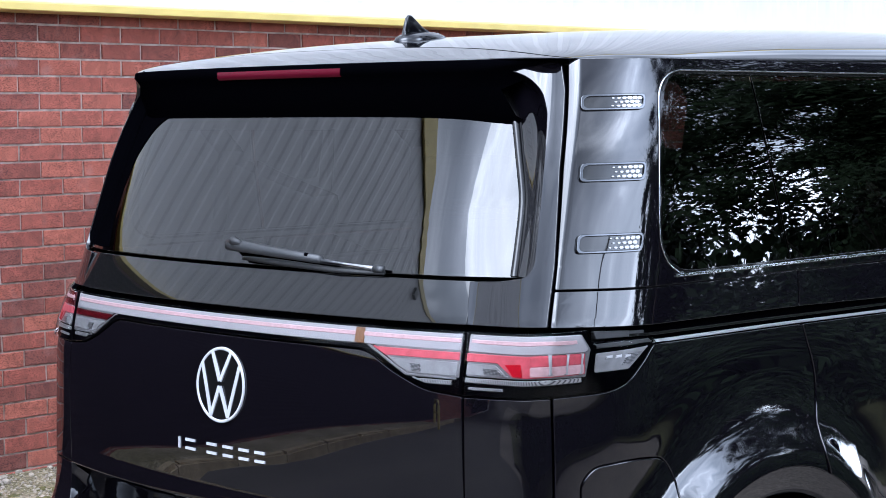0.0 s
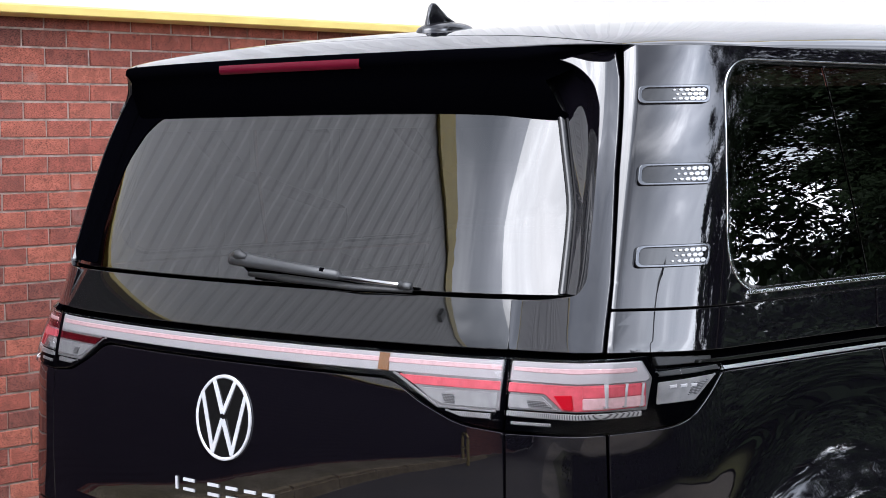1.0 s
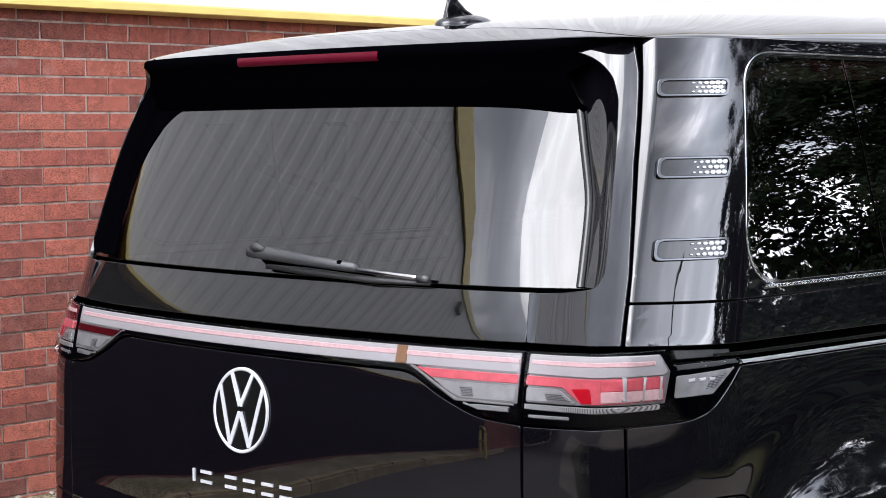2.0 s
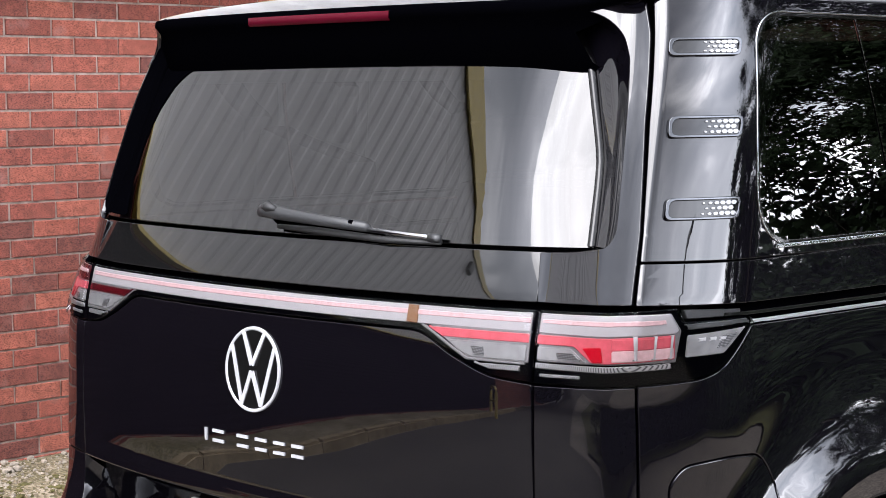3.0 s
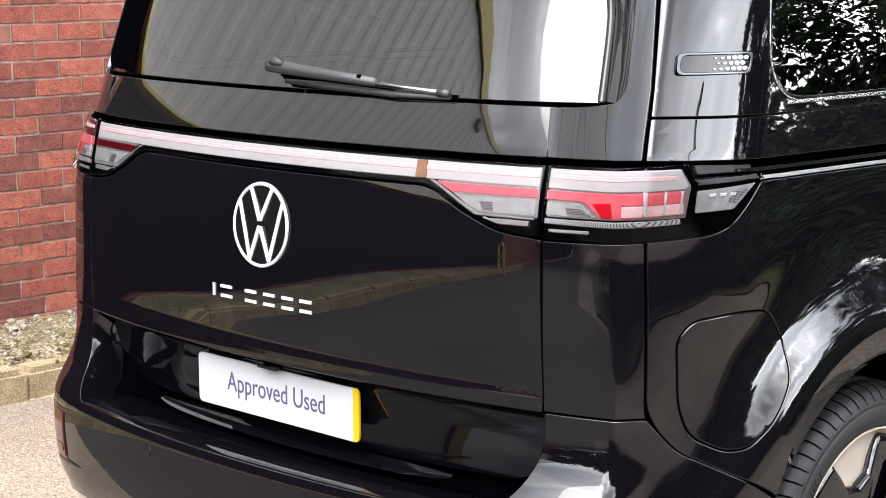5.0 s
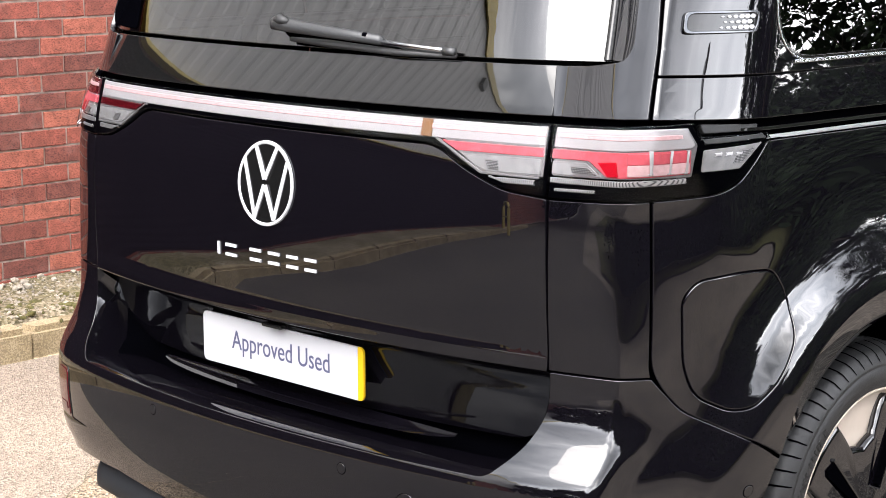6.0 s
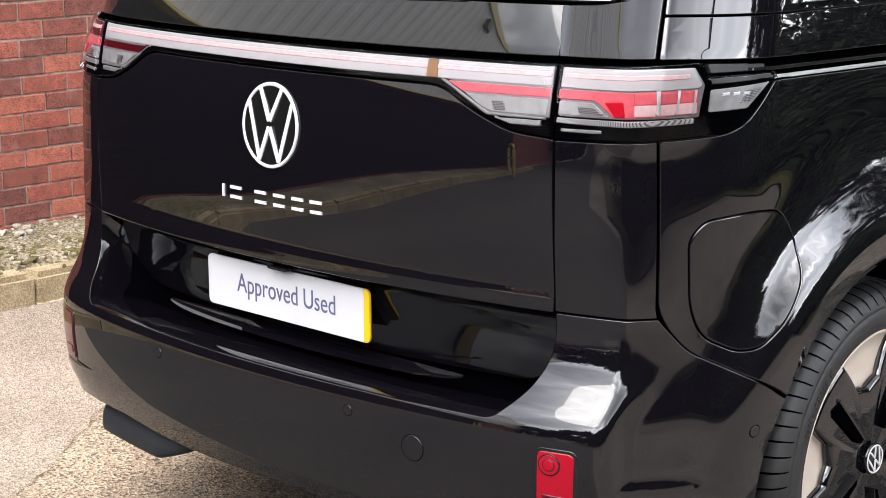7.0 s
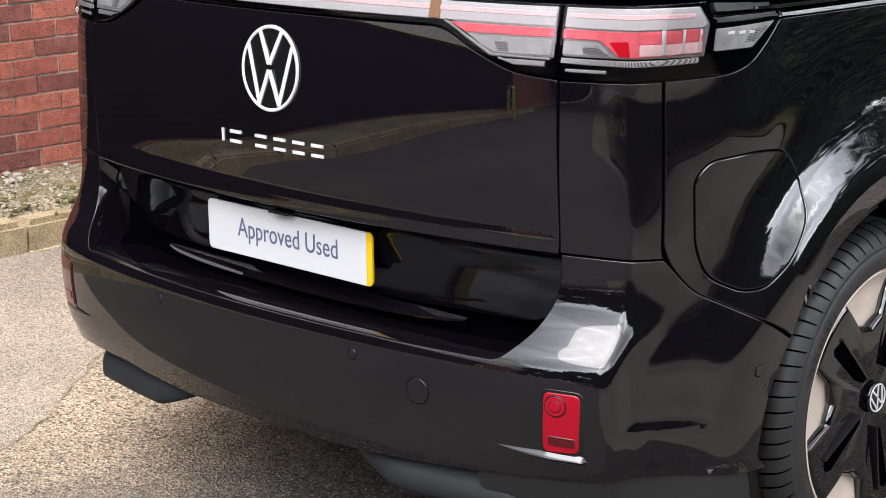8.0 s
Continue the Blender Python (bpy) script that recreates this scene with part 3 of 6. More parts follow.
panel("inner_shell", [(-0.85, 1.19), (0.85, 1.19), (0.85, 1.30), (-0.85, 1.30)], DARK, van, fn=lambda s, z: skin(s, z) + Vector((0, 0.012, 0)), off=-0.014, step=0.05, thick=0.002)

# tailgate: lower leaf with the lamp's outline cut from its top
tg_r = [(0.7215, 1.095, 0.004), (0.628, 1.103, 0.03), (0.5367, 1.139, 0.04), (0.4745, 1.176, 0.05)]
tg_low = [(0.7205, 0.8), (0.7175, 0.735, 0.05), (0.6816, 0.652, 0.06), (0.613, 0.606, 0.06), (0.0, 0.598)]
tg = [*tg_low, *[(-p[0], *p[1:]) for p in reversed(tg_low[:-1])], *[(-p[0], *p[1:]) for p in tg_r], *reversed(tg_r)]
tailgate = panel("tailgate", tg, PAINT, van, fn=tail, step=0.025, label="glossy black lower tailgate with a crease above the plate")

rows = []
for v in np.linspace(0, 1, 7):
    rows.append([Vector((x, 0.040 - 0.034 * v * max(0.02, 1 - (x / 0.47) ** 2) ** 0.4, 0.602 - (0.012 * v + 0.010 * v * v) * max(0.02, 1 - (x / 0.47) ** 2) ** 0.4)) for x in np.linspace(-0.47, 0.47, 40)])
part("foot_flange", grid_mesh("foot_flange", rows, PAINT), PAINT, tailgate)

# tail lamp across the gate
strip = [(0.7363, 1.229, 0.003), (-0.7363, 1.229, 0.003), (-0.7194, 1.099, 0.004), (-0.6282, 1.107, 0.03), (-0.5372, 1.143, 0.04), (-0.4749, 1.18, 0.05),
         (0.4749, 1.18, 0.05), (0.5372, 1.143, 0.04), (0.6282, 1.107, 0.03), (0.7194, 1.099, 0.004)]
bar_lamp = panel("tail_lamp_bar", strip, DARK, van, off=-0.001, label="full-width tail lamp bar in the tailgate")
for f in (lambda p: p, mirror):
    panel("reflector_bowl", f([(0.4843, 1.196), (0.7277, 1.226), (0.7165, 1.134), (0.584, 1.134)]), BOWL, bar_lamp, off=0.0015, thick=0.002, r=0.003)
panel("light_band", [(-0.7239, 1.224), (0.7277, 1.224), (0.7222, 1.19), (0.4843, 1.19), (-0.4843, 1.19), (-0.7183, 1.19)], LENSW, bar_lamp, off=0.003, thick=0.004, r=0.003, label="pale lens band")
panel("light_line", [(-0.7125, 1.2155), (0.7261, 1.2155), (0.7245, 1.206), (-0.7109, 1.206)], PINK, bar_lamp, off=0.0045, thick=0.003, r=0.002, label="pale red light line")
panel("amber_block", [(0.4417, 1.2235), (0.4698, 1.2235), (0.4657, 1.19), (0.4379, 1.19)], AMBER, bar_lamp, off=0.005, thick=0.004, r=0.002)
for f in (lambda p: p, mirror):
    # left light takes the darker lens copy, its dull look put into colour
    panel("red_light", f([(0.4921, 1.1865), (0.7217, 1.1865), (0.7193, 1.17), (0.5251, 1.17)]), PINKRED if f is not mirror else DEEPRED, bar_lamp, off=0.003, thick=0.004, r=0.003)
    panel("reversing_lens", f([(0.5348, 1.166), (0.7148, 1.166), (0.7109, 1.137), (0.5955, 1.137), (0.571, 1.145)]), CELL, bar_lamp, off=0.003, thick=0.004, r=0.004, label="clear reversing lens")
    panel("cell_mesh", f([(0.592, 1.158), (0.622, 1.158), (0.624, 1.140), (0.600, 1.140)]), MESH, bar_lamp, off=0.0045, thick=0.002, r=0.002)
    panel("lens_edge", f([(0.4759, 1.1885), (0.4862, 1.1885), (0.5853, 1.136), (0.7105, 1.134), (0.7101, 1.13), (0.5817, 1.131)]), SILVER, bar_lamp, off=0.004, thick=0.004, r=0.002)
    panel("ribbed_strip", f([(0.5996, 1.128), (0.7, 1.128), (0.699, 1.118), (0.631, 1.118)]), RIBBED, bar_lamp, off=0.003, thick=0.004, r=0.002)

panel("lens_cover", strip, LENS, bar_lamp, off=0.009, thick=0.004, label="clear outer lens").visible_shadow = False

# corner lamps
LAMP = [(0.743, 1.229, 0.003), (0.8651, 1.227, 0.001), (0.9492, 1.2341, 0.004), (0.9627, 1.2095, 0.004), (1.0911, 1.2134, 0.006), (1.1055, 1.1987, 0.006), (1.0832, 1.1632, 0.03),
        (1.0486, 1.1265, 0.04), (1.0091, 1.111, 0.03), (0.8987, 1.1021, 0.01), (0.8591, 1.1001, 0.001), (0.7262, 1.099, 0.003)]
for f in (lambda p: p, mirror):
    # far lamp takes darker lens copies: its unlit look is put into colour
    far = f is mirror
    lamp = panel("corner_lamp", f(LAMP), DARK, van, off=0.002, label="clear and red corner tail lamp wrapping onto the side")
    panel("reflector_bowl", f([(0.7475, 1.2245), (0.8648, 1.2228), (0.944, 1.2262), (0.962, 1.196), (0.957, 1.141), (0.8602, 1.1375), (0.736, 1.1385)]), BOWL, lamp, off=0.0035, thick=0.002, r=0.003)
    panel("upper_lens", f([(0.7468, 1.224), (0.8648, 1.2221), (0.942, 1.225), (0.9574, 1.1965), (0.9511, 1.1905), (0.8626, 1.1856), (0.7413, 1.189)]), LENSW if not far else DEEPRED, lamp, off=0.006, thick=0.005, r=0.003, label="upper lens, pale on the right and dark red on the left")
    panel("light_line", f([(0.7507, 1.214), (0.864, 1.2122), (0.9355, 1.215), (0.9372, 1.2071), (0.8634, 1.2033), (0.7494, 1.206)]), PINK, lamp, off=0.0075, thick=0.003, r=0.002)
    panel("red_lens", f([(0.739, 1.186), (0.8625, 1.1836), (0.952, 1.1885), (0.9542, 1.1471), (0.8609, 1.1397), (0.8369, 1.1404), (0.8068, 1.1679), (0.7366, 1.169)]), PINKRED, lamp, off=0.006, thick=0.005, r=0.003, label="red brake light lens")
    panel("brake_block", f([(0.822, 1.166), (0.853, 1.168), (0.856, 1.142), (0.839, 1.142)]), BLOCK, lamp, off=0.008, thick=0.004, r=0.003, label="bright red brake light block")
    for a in (0.8934, 0.9183, 0.942):
        panel("light_rib", f([(a, 1.189), (a + 0.006, 1.189), (a + 0.006, 1.149), (a, 1.148)]), LENSW, lamp, off=0.0115, thick=0.003, r=0.001)
    # paler lens pieces: sky sheen on the lamp's side put into colour
    panel("side_sheen_lens", f([(0.868, 1.182), (0.949, 1.186), (0.951, 1.168), (0.868, 1.163)]), PINKRED, lamp, off=0.008, thick=0.003, r=0.002)
    panel("side_sheen_lens", f([(0.868, 1.1625), (0.951, 1.1675), (0.952, 1.149), (0.868, 1.143)]), PINK, lamp, off=0.008, thick=0.003, r=0.002)
    panel("clear_cell", f([(0.738, 1.165), (0.8018, 1.1641), (0.8288, 1.1406), (0.7348, 1.141)]), CELL, lamp, off=0.005, thick=0.005, r=0.003, label="clear honeycomb lamp cell")
    panel("cell_mesh", f([(0.772, 1.1555), (0.806, 1.157), (0.820, 1.1435), (0.777, 1.1435)]), MESH, lamp, off=0.0065, thick=0.002, r=0.003)
    panel("ribbed_strip", f([(0.7323, 1.136), (0.8607, 1.1348), (0.9496, 1.1402), (0.9498, 1.1303), (0.8602, 1.1239), (0.7312, 1.126)]), RIBBED, lamp, off=0.005, thick=0.005, r=0.002, label="ribbed silver reflector strip")
    panel("lower_strip", f([(0.7401, 1.117), (0.8161, 1.1172), (0.8157, 1.1112), (0.7396, 1.111)]), RIBBED, lamp, off=0.005, thick=0.005, r=0.002)
    panel("side_marker", f([(0.9723, 1.1868), (1.0895, 1.1953), (1.0448, 1.1514), (0.9721, 1.1483)]), CELL if not far else DEEPRED, lamp, off=0.005, thick=0.004, r=0.004, label="side marker lens, clear on the right and dark red on the left")
    panel("housing_trim", f([(0.9655, 1.2065), (1.088, 1.2105), (1.098, 1.2025), (0.972, 1.1965)]), GREYPL, lamp, off=0.005, thick=0.004, r=0.002)
    panel("lens_cover", f(LAMP), LENS, lamp, off=0.012, thick=0.004, label="clear outer lens").visible_shadow = False
    panel("marker_reflector", f([(1.0389, 1.1841), (1.0699, 1.1868), (1.0481, 1.1624), (1.0267, 1.161)]), MESH, lamp, off=0.0065, thick=0.004, r=0.003)
    for a in range(3):
        panel("lettering_bar", f([(0.990 + a * 0.020, 1.181), (1.004 + a * 0.020, 1.182), (1.004 + a * 0.020, 1.176), (0.990 + a * 0.020, 1.175)]), WHITE, lamp, off=0.0075, thick=0.002, r=0.001)

# corner panels, bumper, flanks
both(lambda f: panel("corner_panel", f([(0.7262, 1.094, 0.003), (0.8589, 1.095, 0.001), (0.8984, 1.0971, 0.003), (0.9010, 0.7950), (0.9045, 0.7766, 0.003), (0.8561, 0.7767, 0.001), (0.7225, 0.777, 0.003)]), PAINT, van, step=0.025))
right_edge = [(0.6545, 0.577, 0.02), (0.7006, 0.622, 0.06), (0.7277, 0.7, 0.04), (0.7249, 0.773, 0.003), (0.8561, 0.7727, 0.001), (0.9058, 0.7735, 0.003), (0.9218, 0.7524, 0.03), (0.9603, 0.7087, 0.03), (1.0770, 0.6543, 0.02)]
low_edge = [(0.8655, 0.3661, 0.05), (0.6137, 0.345, 0.1), (0.30, 0.322, 0.1)]
half = [*right_edge, *arch(150, 181, 6, 0.002), *low_edge]
bumper = panel("bumper", [*half, *[(-p[0], *p[1:]) for p in reversed(half)]], PAINT, van, step=0.022, label="glossy black rear bumper")
# ledge on top of the bumper, running in under the tailgate
rows = []
for dy, dz in ((0.001, -0.002), (0.012, 0.004), (0.05, 0.003), (0.10, -0.002), (0.16, -0.012)):
    rows.append([skin(s, 0.574) + Vector((0, dy, dz)) for s in np.linspace(-0.69, 0.69, 47)])
part("bumper_ledge", grid_mesh("bumper_ledge", rows, PAINT), PAINT, bumper)
VALANCE = [(0.60, 0.372, 0.05), (0.86, 0.395, 0.05), (1.10, 0.380), (1.10, 0.285), (0.86, 0.295), (0.60, 0.300, 0.02)]
panel("lower_valance", VALANCE, MATTE, bumper, off=-0.004, step=0.03, label="matte black lower valance")
panel("lower_valance", mirror([(0.50, 0.350, 0.05), (0.86, 0.395, 0.05), (1.10, 0.380), (1.10, 0.285), (0.90, 0.300, 0.04), (0.76, 0.328, 0.05), (0.50, 0.335, 0.02)]), PAINT, bumper, off=-0.003, step=0.03, label="black lower valance")
# near-black sheet added for the shade under the bumper's middle
panel("underside_shade", [(-0.64, 0.36), (0.64, 0.36), (0.64, 0.275), (-0.64, 0.275)], DARK, bumper, off=-0.06, step=0.05)
for sg in (1, -1):
    # spats that hang below the bumper's ends
    rows = []
    for z, o in ((0.345, -0.034), (0.318, -0.020), (0.304, -0.008), (0.292, 0.000), (0.274, 0.001), (0.262, -0.002), (0.256, -0.010), (0.258, -0.030), (0.270, -0.07)):
        row = []
        for s in np.linspace(0.24, 0.71, 40):
            low = min(1, max(0, (s - 0.24) / 0.15)) ** 0.7 * min(1, max(0, (0.71 - s) / 0.045)) ** 0.5
            oo = -0.05 + (o + 0.05) * low
            row.append(skin(sg * s, 0.31) + normal_of(skin, sg * s, 0.31) * oo + Vector((0, 0, 0.325 + (z - 0.325) * (0.25 + 0.75 * low) - 0.31)))
        rows.append(row)
    part("air_spat", grid_mesh("air_spat", rows, SPAT, flip=sg < 0), SPAT, bumper, "satin black air spat")
    # thin ledge under the reflector, tapering inwards
    rows = []
    tip = 0.0105 if sg > 0 else 0.004
    for o, z in ((0.000, 0.012), (0.57 * tip, 0.006), (tip, 0.000), (tip, -0.003), (0.000, -0.007)):
        row = []
        for s in np.linspace(0.655, 0.832, 30):
            k = min(1, (s - 0.655) / 0.10) ** 0.8 * min(1, (0.832 - s) / 0.008) ** 0.5
            zc = 0.404 + 0.010 * ((0.832 - s) / 0.177) ** 2
            row.append(skin(sg * s, zc + z * k) + normal_of(skin, sg * s, zc) * (o * k + 0.0003))
        rows.append(row)
    part("reflector_ledge", grid_mesh("reflector_ledge", rows, PAINT, flip=sg < 0), PAINT, bumper)
    # return of the bumper's shoulder beside the tailgate
    rows = []
    es = [(0.6545, 0.577), (0.678, 0.594), (0.6985, 0.618), (0.7125, 0.648), (0.7225, 0.685), (0.7265, 0.72), (0.7255, 0.75), (0.7249, 0.772)]
    for dx, dy, dz in ((0, 0.001, 0), (-0.005, 0.006, -0.004), (-0.014, 0.020, -0.018), (-0.026, 0.045, -0.040), (-0.034, 0.075, -0.060)):
        rows.append([skin(sg * s, z) + Vector((sg * dx, dy, dz)) for s, z in es])
    part("shoulder_return", grid_mesh("shoulder_return", rows, PAINT, flip=sg < 0), PAINT, bumper)
    f = (lambda p: p) if sg > 0 else mirror
    panel("reflector_recess", f([(0.7476, 0.541, 0.018), (0.8288, 0.5398, 0.018), (0.8239, 0.4132, 0.02), (0.7436, 0.41, 0.02)]), GLOSS, bumper, off=0.0015, thick=0.004)
    # left reflector in a darker red, with its shade put into the colour
    refl = panel("reflector", f([(0.7533, 0.535, 0.014), (0.8233, 0.5342, 0.014), (0.8182, 0.4195, 0.016), (0.7494, 0.417, 0.016)]), RED if sg > 0 else DEEPRED, van, off=0.004, thick=0.006, edge=0.003, label="red fog lamp and reflector")
    panel("reflector_block", f([(0.7617, 0.452), (0.8121, 0.4506), (0.8124, 0.4317), (0.7619, 0.433)]), DEEPRED, refl, off=0.0055, thick=0.003, r=0.003)
    for rad, o, mt in () if sg < 0 else ((0.021, 0.0055, GLOSS), (0.0185, 0.0065, RED), (0.012, 0.0075, DEEPRED), (0.010, 0.0085, RED)):
        panel("lamp_ring", f([(0.777 + rad * math.cos(a), 0.510 + rad * math.sin(a), 0) for a in np.linspace(0, 2 * math.pi, 25)[:-1]]), mt, refl, off=o, thick=0.002, edge=0.0008)
    for s, z in ((0.3125, 0.5325), (1.1443, 0.55)):
        circle = lambda rad: [(s + rad * math.cos(a), z + rad * math.sin(a), 0) for a in np.linspace(0, 2 * math.pi, 19)[:-1]]
        panel("sensor_ring", f(circle(0.0125)), DARK, bumper, off=0.0006, thick=0.002, edge=0.0005)
        panel("parking_sensor", f(circle(0.0112)), PAINT, bumper, off=0.0016, thick=0.002, edge=0.0012)
circle = lambda rad: [(0.4765 + rad * math.cos(a), 0.4875 + rad * math.sin(a), 0) for a in np.linspace(0, 2 * math.pi, 33)[:-1]]
panel("cap_joint", circle(0.0272), DARK, bumper, off=0.0006, thick=0.002, edge=0.0005)
panel("towing_eye_cap", circle(0.0258), PAINT, bumper, off=0.0016, thick=0.002, edge=0.0012)

FLAP = [(0.9570, 0.7935, 0.05), (0.9487, 0.9207, 0.03), (0.9750, 0.9531, 0.04), (1.0706, 0.9610, 0.1), (1.1695, 0.9516, 0.05), (1.2073, 0.9019, 0.05), (1.2050, 0.8271, 0.05), (1.1530, 0.7598, 0.05), (1.0850, 0.7044, 0.04), (1.0472, 0.7016, 0.03), (0.9788, 0.7347, 0.05)]
QUARTER = [(0.9017, 1.0981, 0.003), (1.0091, 1.1070, 0.03), (1.0488, 1.1225, 0.04), (1.0838, 1.1592, 0.03), (1.1102, 1.1963, 0.012), (1.6774, 1.1885, 0.01), (1.7707, 1.0558, 0.08), (1.7325, 0.8839, 0.01),
           *arch(68, 149, 18), (1.0767, 0.6553, 0.02), (0.9614, 0.7099, 0.03), (0.9239, 0.7526, 0.03), (0.9048, 0.7949, 0.03)]
rq = panel("quarter_panel", QUARTER, PAINT, van, step=0.025, edge=0.0025, holes=[FLAP], label="glossy black rear quarter panel")
shr = lambda pts, k: [((p[0] - 1.085) * k + 1.085, (p[1] - 0.84) * k + 0.84, p[2]) for p in pts]
panel("flap_well", shr(FLAP, 1.03), DARK, rq, off=-0.012, thick=0.002, step=0.05)
panel("charging_flap", shr(FLAP, 0.985), PAINT, rq, off=0.001, step=0.025, edge=0.003, label="black charging flap")
panel("quarter_panel", mirror(QUARTER), PAINT, van, step=0.05)
DOOR = [(1.6819, 1.188, 0.01), (1.7790, 1.0510, 0.08), (1.7410, 0.8840, 0.01), *reversed(arch(8, 66, 10)), (2.0686, 0.36, 0.02), (2.7086, 0.36, 0.02), (2.6968, 1.17, 0.02)]
both(lambda f: panel("sliding_door", f(DOOR), PAINT, van, step=0.05, label="black sliding side door"))
FDOOR = [(2.7048, 1.17, 0.02), (2.7166, 0.36, 0.02), (3.7386, 0.36, 0.02), (3.8875, 0.75, 0.05), (3.9038, 1.12, 0.03)]
both(lambda f: panel("front_door", f(FDOOR), PAINT, van, step=0.06, label="black front side door"))
both(lambda f: panel("side_sill", f([(2.0383, 0.352), (3.7383, 0.352), (3.75, 0.24), (2.05, 0.24)]), MATTE, van, off=-0.01, step=0.08, label="matte black side sill"))
# belt, rail channel and the window band
both(lambda f: panel("belt_panel", f([(0.8938, 1.2397), (1.6533, 1.231), (1.6356, 1.3142), (0.8948, 1.3142)]), PAINT, van, step=0.03, r=0.003))
both(lambda f: panel("belt_panel", f([(1.6603, 1.231), (3.8768, 1.17), (3.867, 1.295), (1.6426, 1.3125)]), PAINT, van, step=0.06, r=0.003))
both(lambda f: panel("door_rail", f([(1.0431, 1.2226), (2.5723, 1.2), (2.5732, 1.193), (1.0436, 1.2156)]), GLOSS, van, off=-0.006, thick=0.01, step=0.05, r=0.002))
both(lambda f: panel("rail_cap", f([(0.9661, 1.2324), (1.0426, 1.2301), (1.0435, 1.2166), (0.9734, 1.2152)]), MATTE, van, off=-0.004, thick=0.01, r=0.003))
both(lambda f: panel("rail_end", f([(1.0444, 1.2291), (1.0846, 1.2282), (1.0856, 1.2177), (1.0452, 1.2167)]), MATTE, van, off=-0.008, thick=0.01, r=0.003))
# metal strip added to stand in for the sky's glint on the panel edge
both(lambda f: panel("shoulder_glint", f([(1.1136, 1.1983), (1.6734, 1.1915), (2.6762, 1.1735), (2.6751, 1.18), (1.6724, 1.1985), (1.1128, 1.2058)]), SATIN, van, off=-0.001, thick=0.006, r=0.001, label="bright metal strip for the glint on the shoulder edge"))
HOLE = [(1.0439, 1.7804, 0.075), (3.1234, 1.779, 0.05), (3.7479, 1.325, 0.06), (1.1026, 1.3327, 0.12)]
both(lambda f: panel("upper_side", f([(0.8948, 1.3176, 0.003), (3.8974, 1.305), (3.17, 1.8), (0.8886, 1.8057, 0.003), (0.8895, 1.739), (0.8890, 1.57), (0.8948, 1.366)]), PAINT, van, step=0.035, holes=[f(HOLE)], label="black roof pillar and window surround"))
ring = lambda g: [(1.0455 - g, 1.779 + g, 0.075 + g), (3.1225 + g, 1.778 + g, 0.05), (3.746 + g, 1.3265 - g, 0.06), (1.1035 - g, 1.3342 - g, 0.12 + g)]
both(lambda f: panel("window_seal", f(ring(-0.0015)), GLOSS, van, off=-0.001, step=0.05, holes=[f(ring(-0.009))], edge=0.001))
both(lambda f: panel("window_bead", f(ring(0.0005)), CHROME, van, off=0.002, thick=0.005, step=0.05, holes=[f(ring(-0.0025))], edge=0.001, n=8, label="thin bright bead round the side windows"))
both(lambda f: panel("window_trim", f([(1.160, 1.3378), (3.668, 1.33), (3.6679, 1.3235), (1.160, 1.3305)]), CHROME, van, off=0.004, thick=0.006, r=0.002, edge=0.0015, label="bright trim under the windows"))
G1 = [(1.0503, 1.7721, 0.07), (1.3767, 1.771, 0.004), (1.6039, 1.341, 0.004), (1.1096, 1.3408, 0.112)]
G2 = [(1.3847, 1.771, 0.004), (2.6447, 1.771, 0.004), (2.688, 1.337, 0.004), (1.6119, 1.341, 0.004)]
G3 = [(2.6597, 1.771, 0.004), (3.1147, 1.771, 0.04), (3.728, 1.333, 0.05), (2.703, 1.337, 0.004)]
for name, g in (("quarter_window", G1), ("door_window", G2), ("front_window", G3)):
    both(lambda f: panel(name, f(g), GLASS, van, off=-0.003, thick=0.004, edge=0.0005, step=0.05, label="dark privacy glass"))

# air-intake style badges on the pillar: bright frame, dark inlay, pale scales
for z0, a0, w, h in ((1.7085, 0.9075, 0.1145, 0.0345), (1.5600, 0.9140, 0.1235, 0.0400), (1.4110, 0.9205, 0.1275, 0.0405)):
    for f in (lambda p: p, mirror):
        zz = lambda a, b: (a0 + a * w, z0 + b * h - 0.0005 + 0.0015 * a)
        q = lambda g: [(*zz(g / w, 0.5 - g / h), 0.011), (*zz(1 - g / w, 0.5 - g / h), 0.011), (*zz(1 - g / w, -0.5 + g / h), 0.011), (*zz(g / w, -0.5 + g / h), 0.011)]
        grille = panel("pillar_grille", f(q(0.0)), BADGE, van, off=0.006, thick=0.008, edge=0.0014, n=8, holes=[f(q(0.0050))], label="bright-framed pillar grille badge")
        panel("inlay", f(q(0.0034)), GLOSS, grille, off=0.002, thick=0.003, edge=0.001)
        for row in range(3):
            for col in range(6):
                cx = 0.46 + col * 0.088 + (0.044 if row == 1 else 0)
                if cx > 0.915:
                    continue
                rad = 0.0058 * min(1.0, 0.45 + 0.16 * col)
                c = zz(cx, 0.24 - row * 0.24)
                panel("scale", f([(c[0] + rad * math.cos(t) * 1.05, c[1] + rad * math.sin(t) * 0.80, 0) for t in np.linspace(0, 2 * math.pi, 7)[:-1]]), SCALE, grille, off=0.004, thick=0.002, edge=0.0008)

# tailgate, upper part: glass, lower glass strip, pillar covers with their inner flanks
rear_glass = panel("rear_window", [(-0.79, 1.3405), (0.79, 1.3405), (0.62, 1.80), (-0.62, 1.80)], GLASS, van, fn=pane, off=0.0, thick=0.005, step=0.04, r=0.003, label="dark tinted rear window")
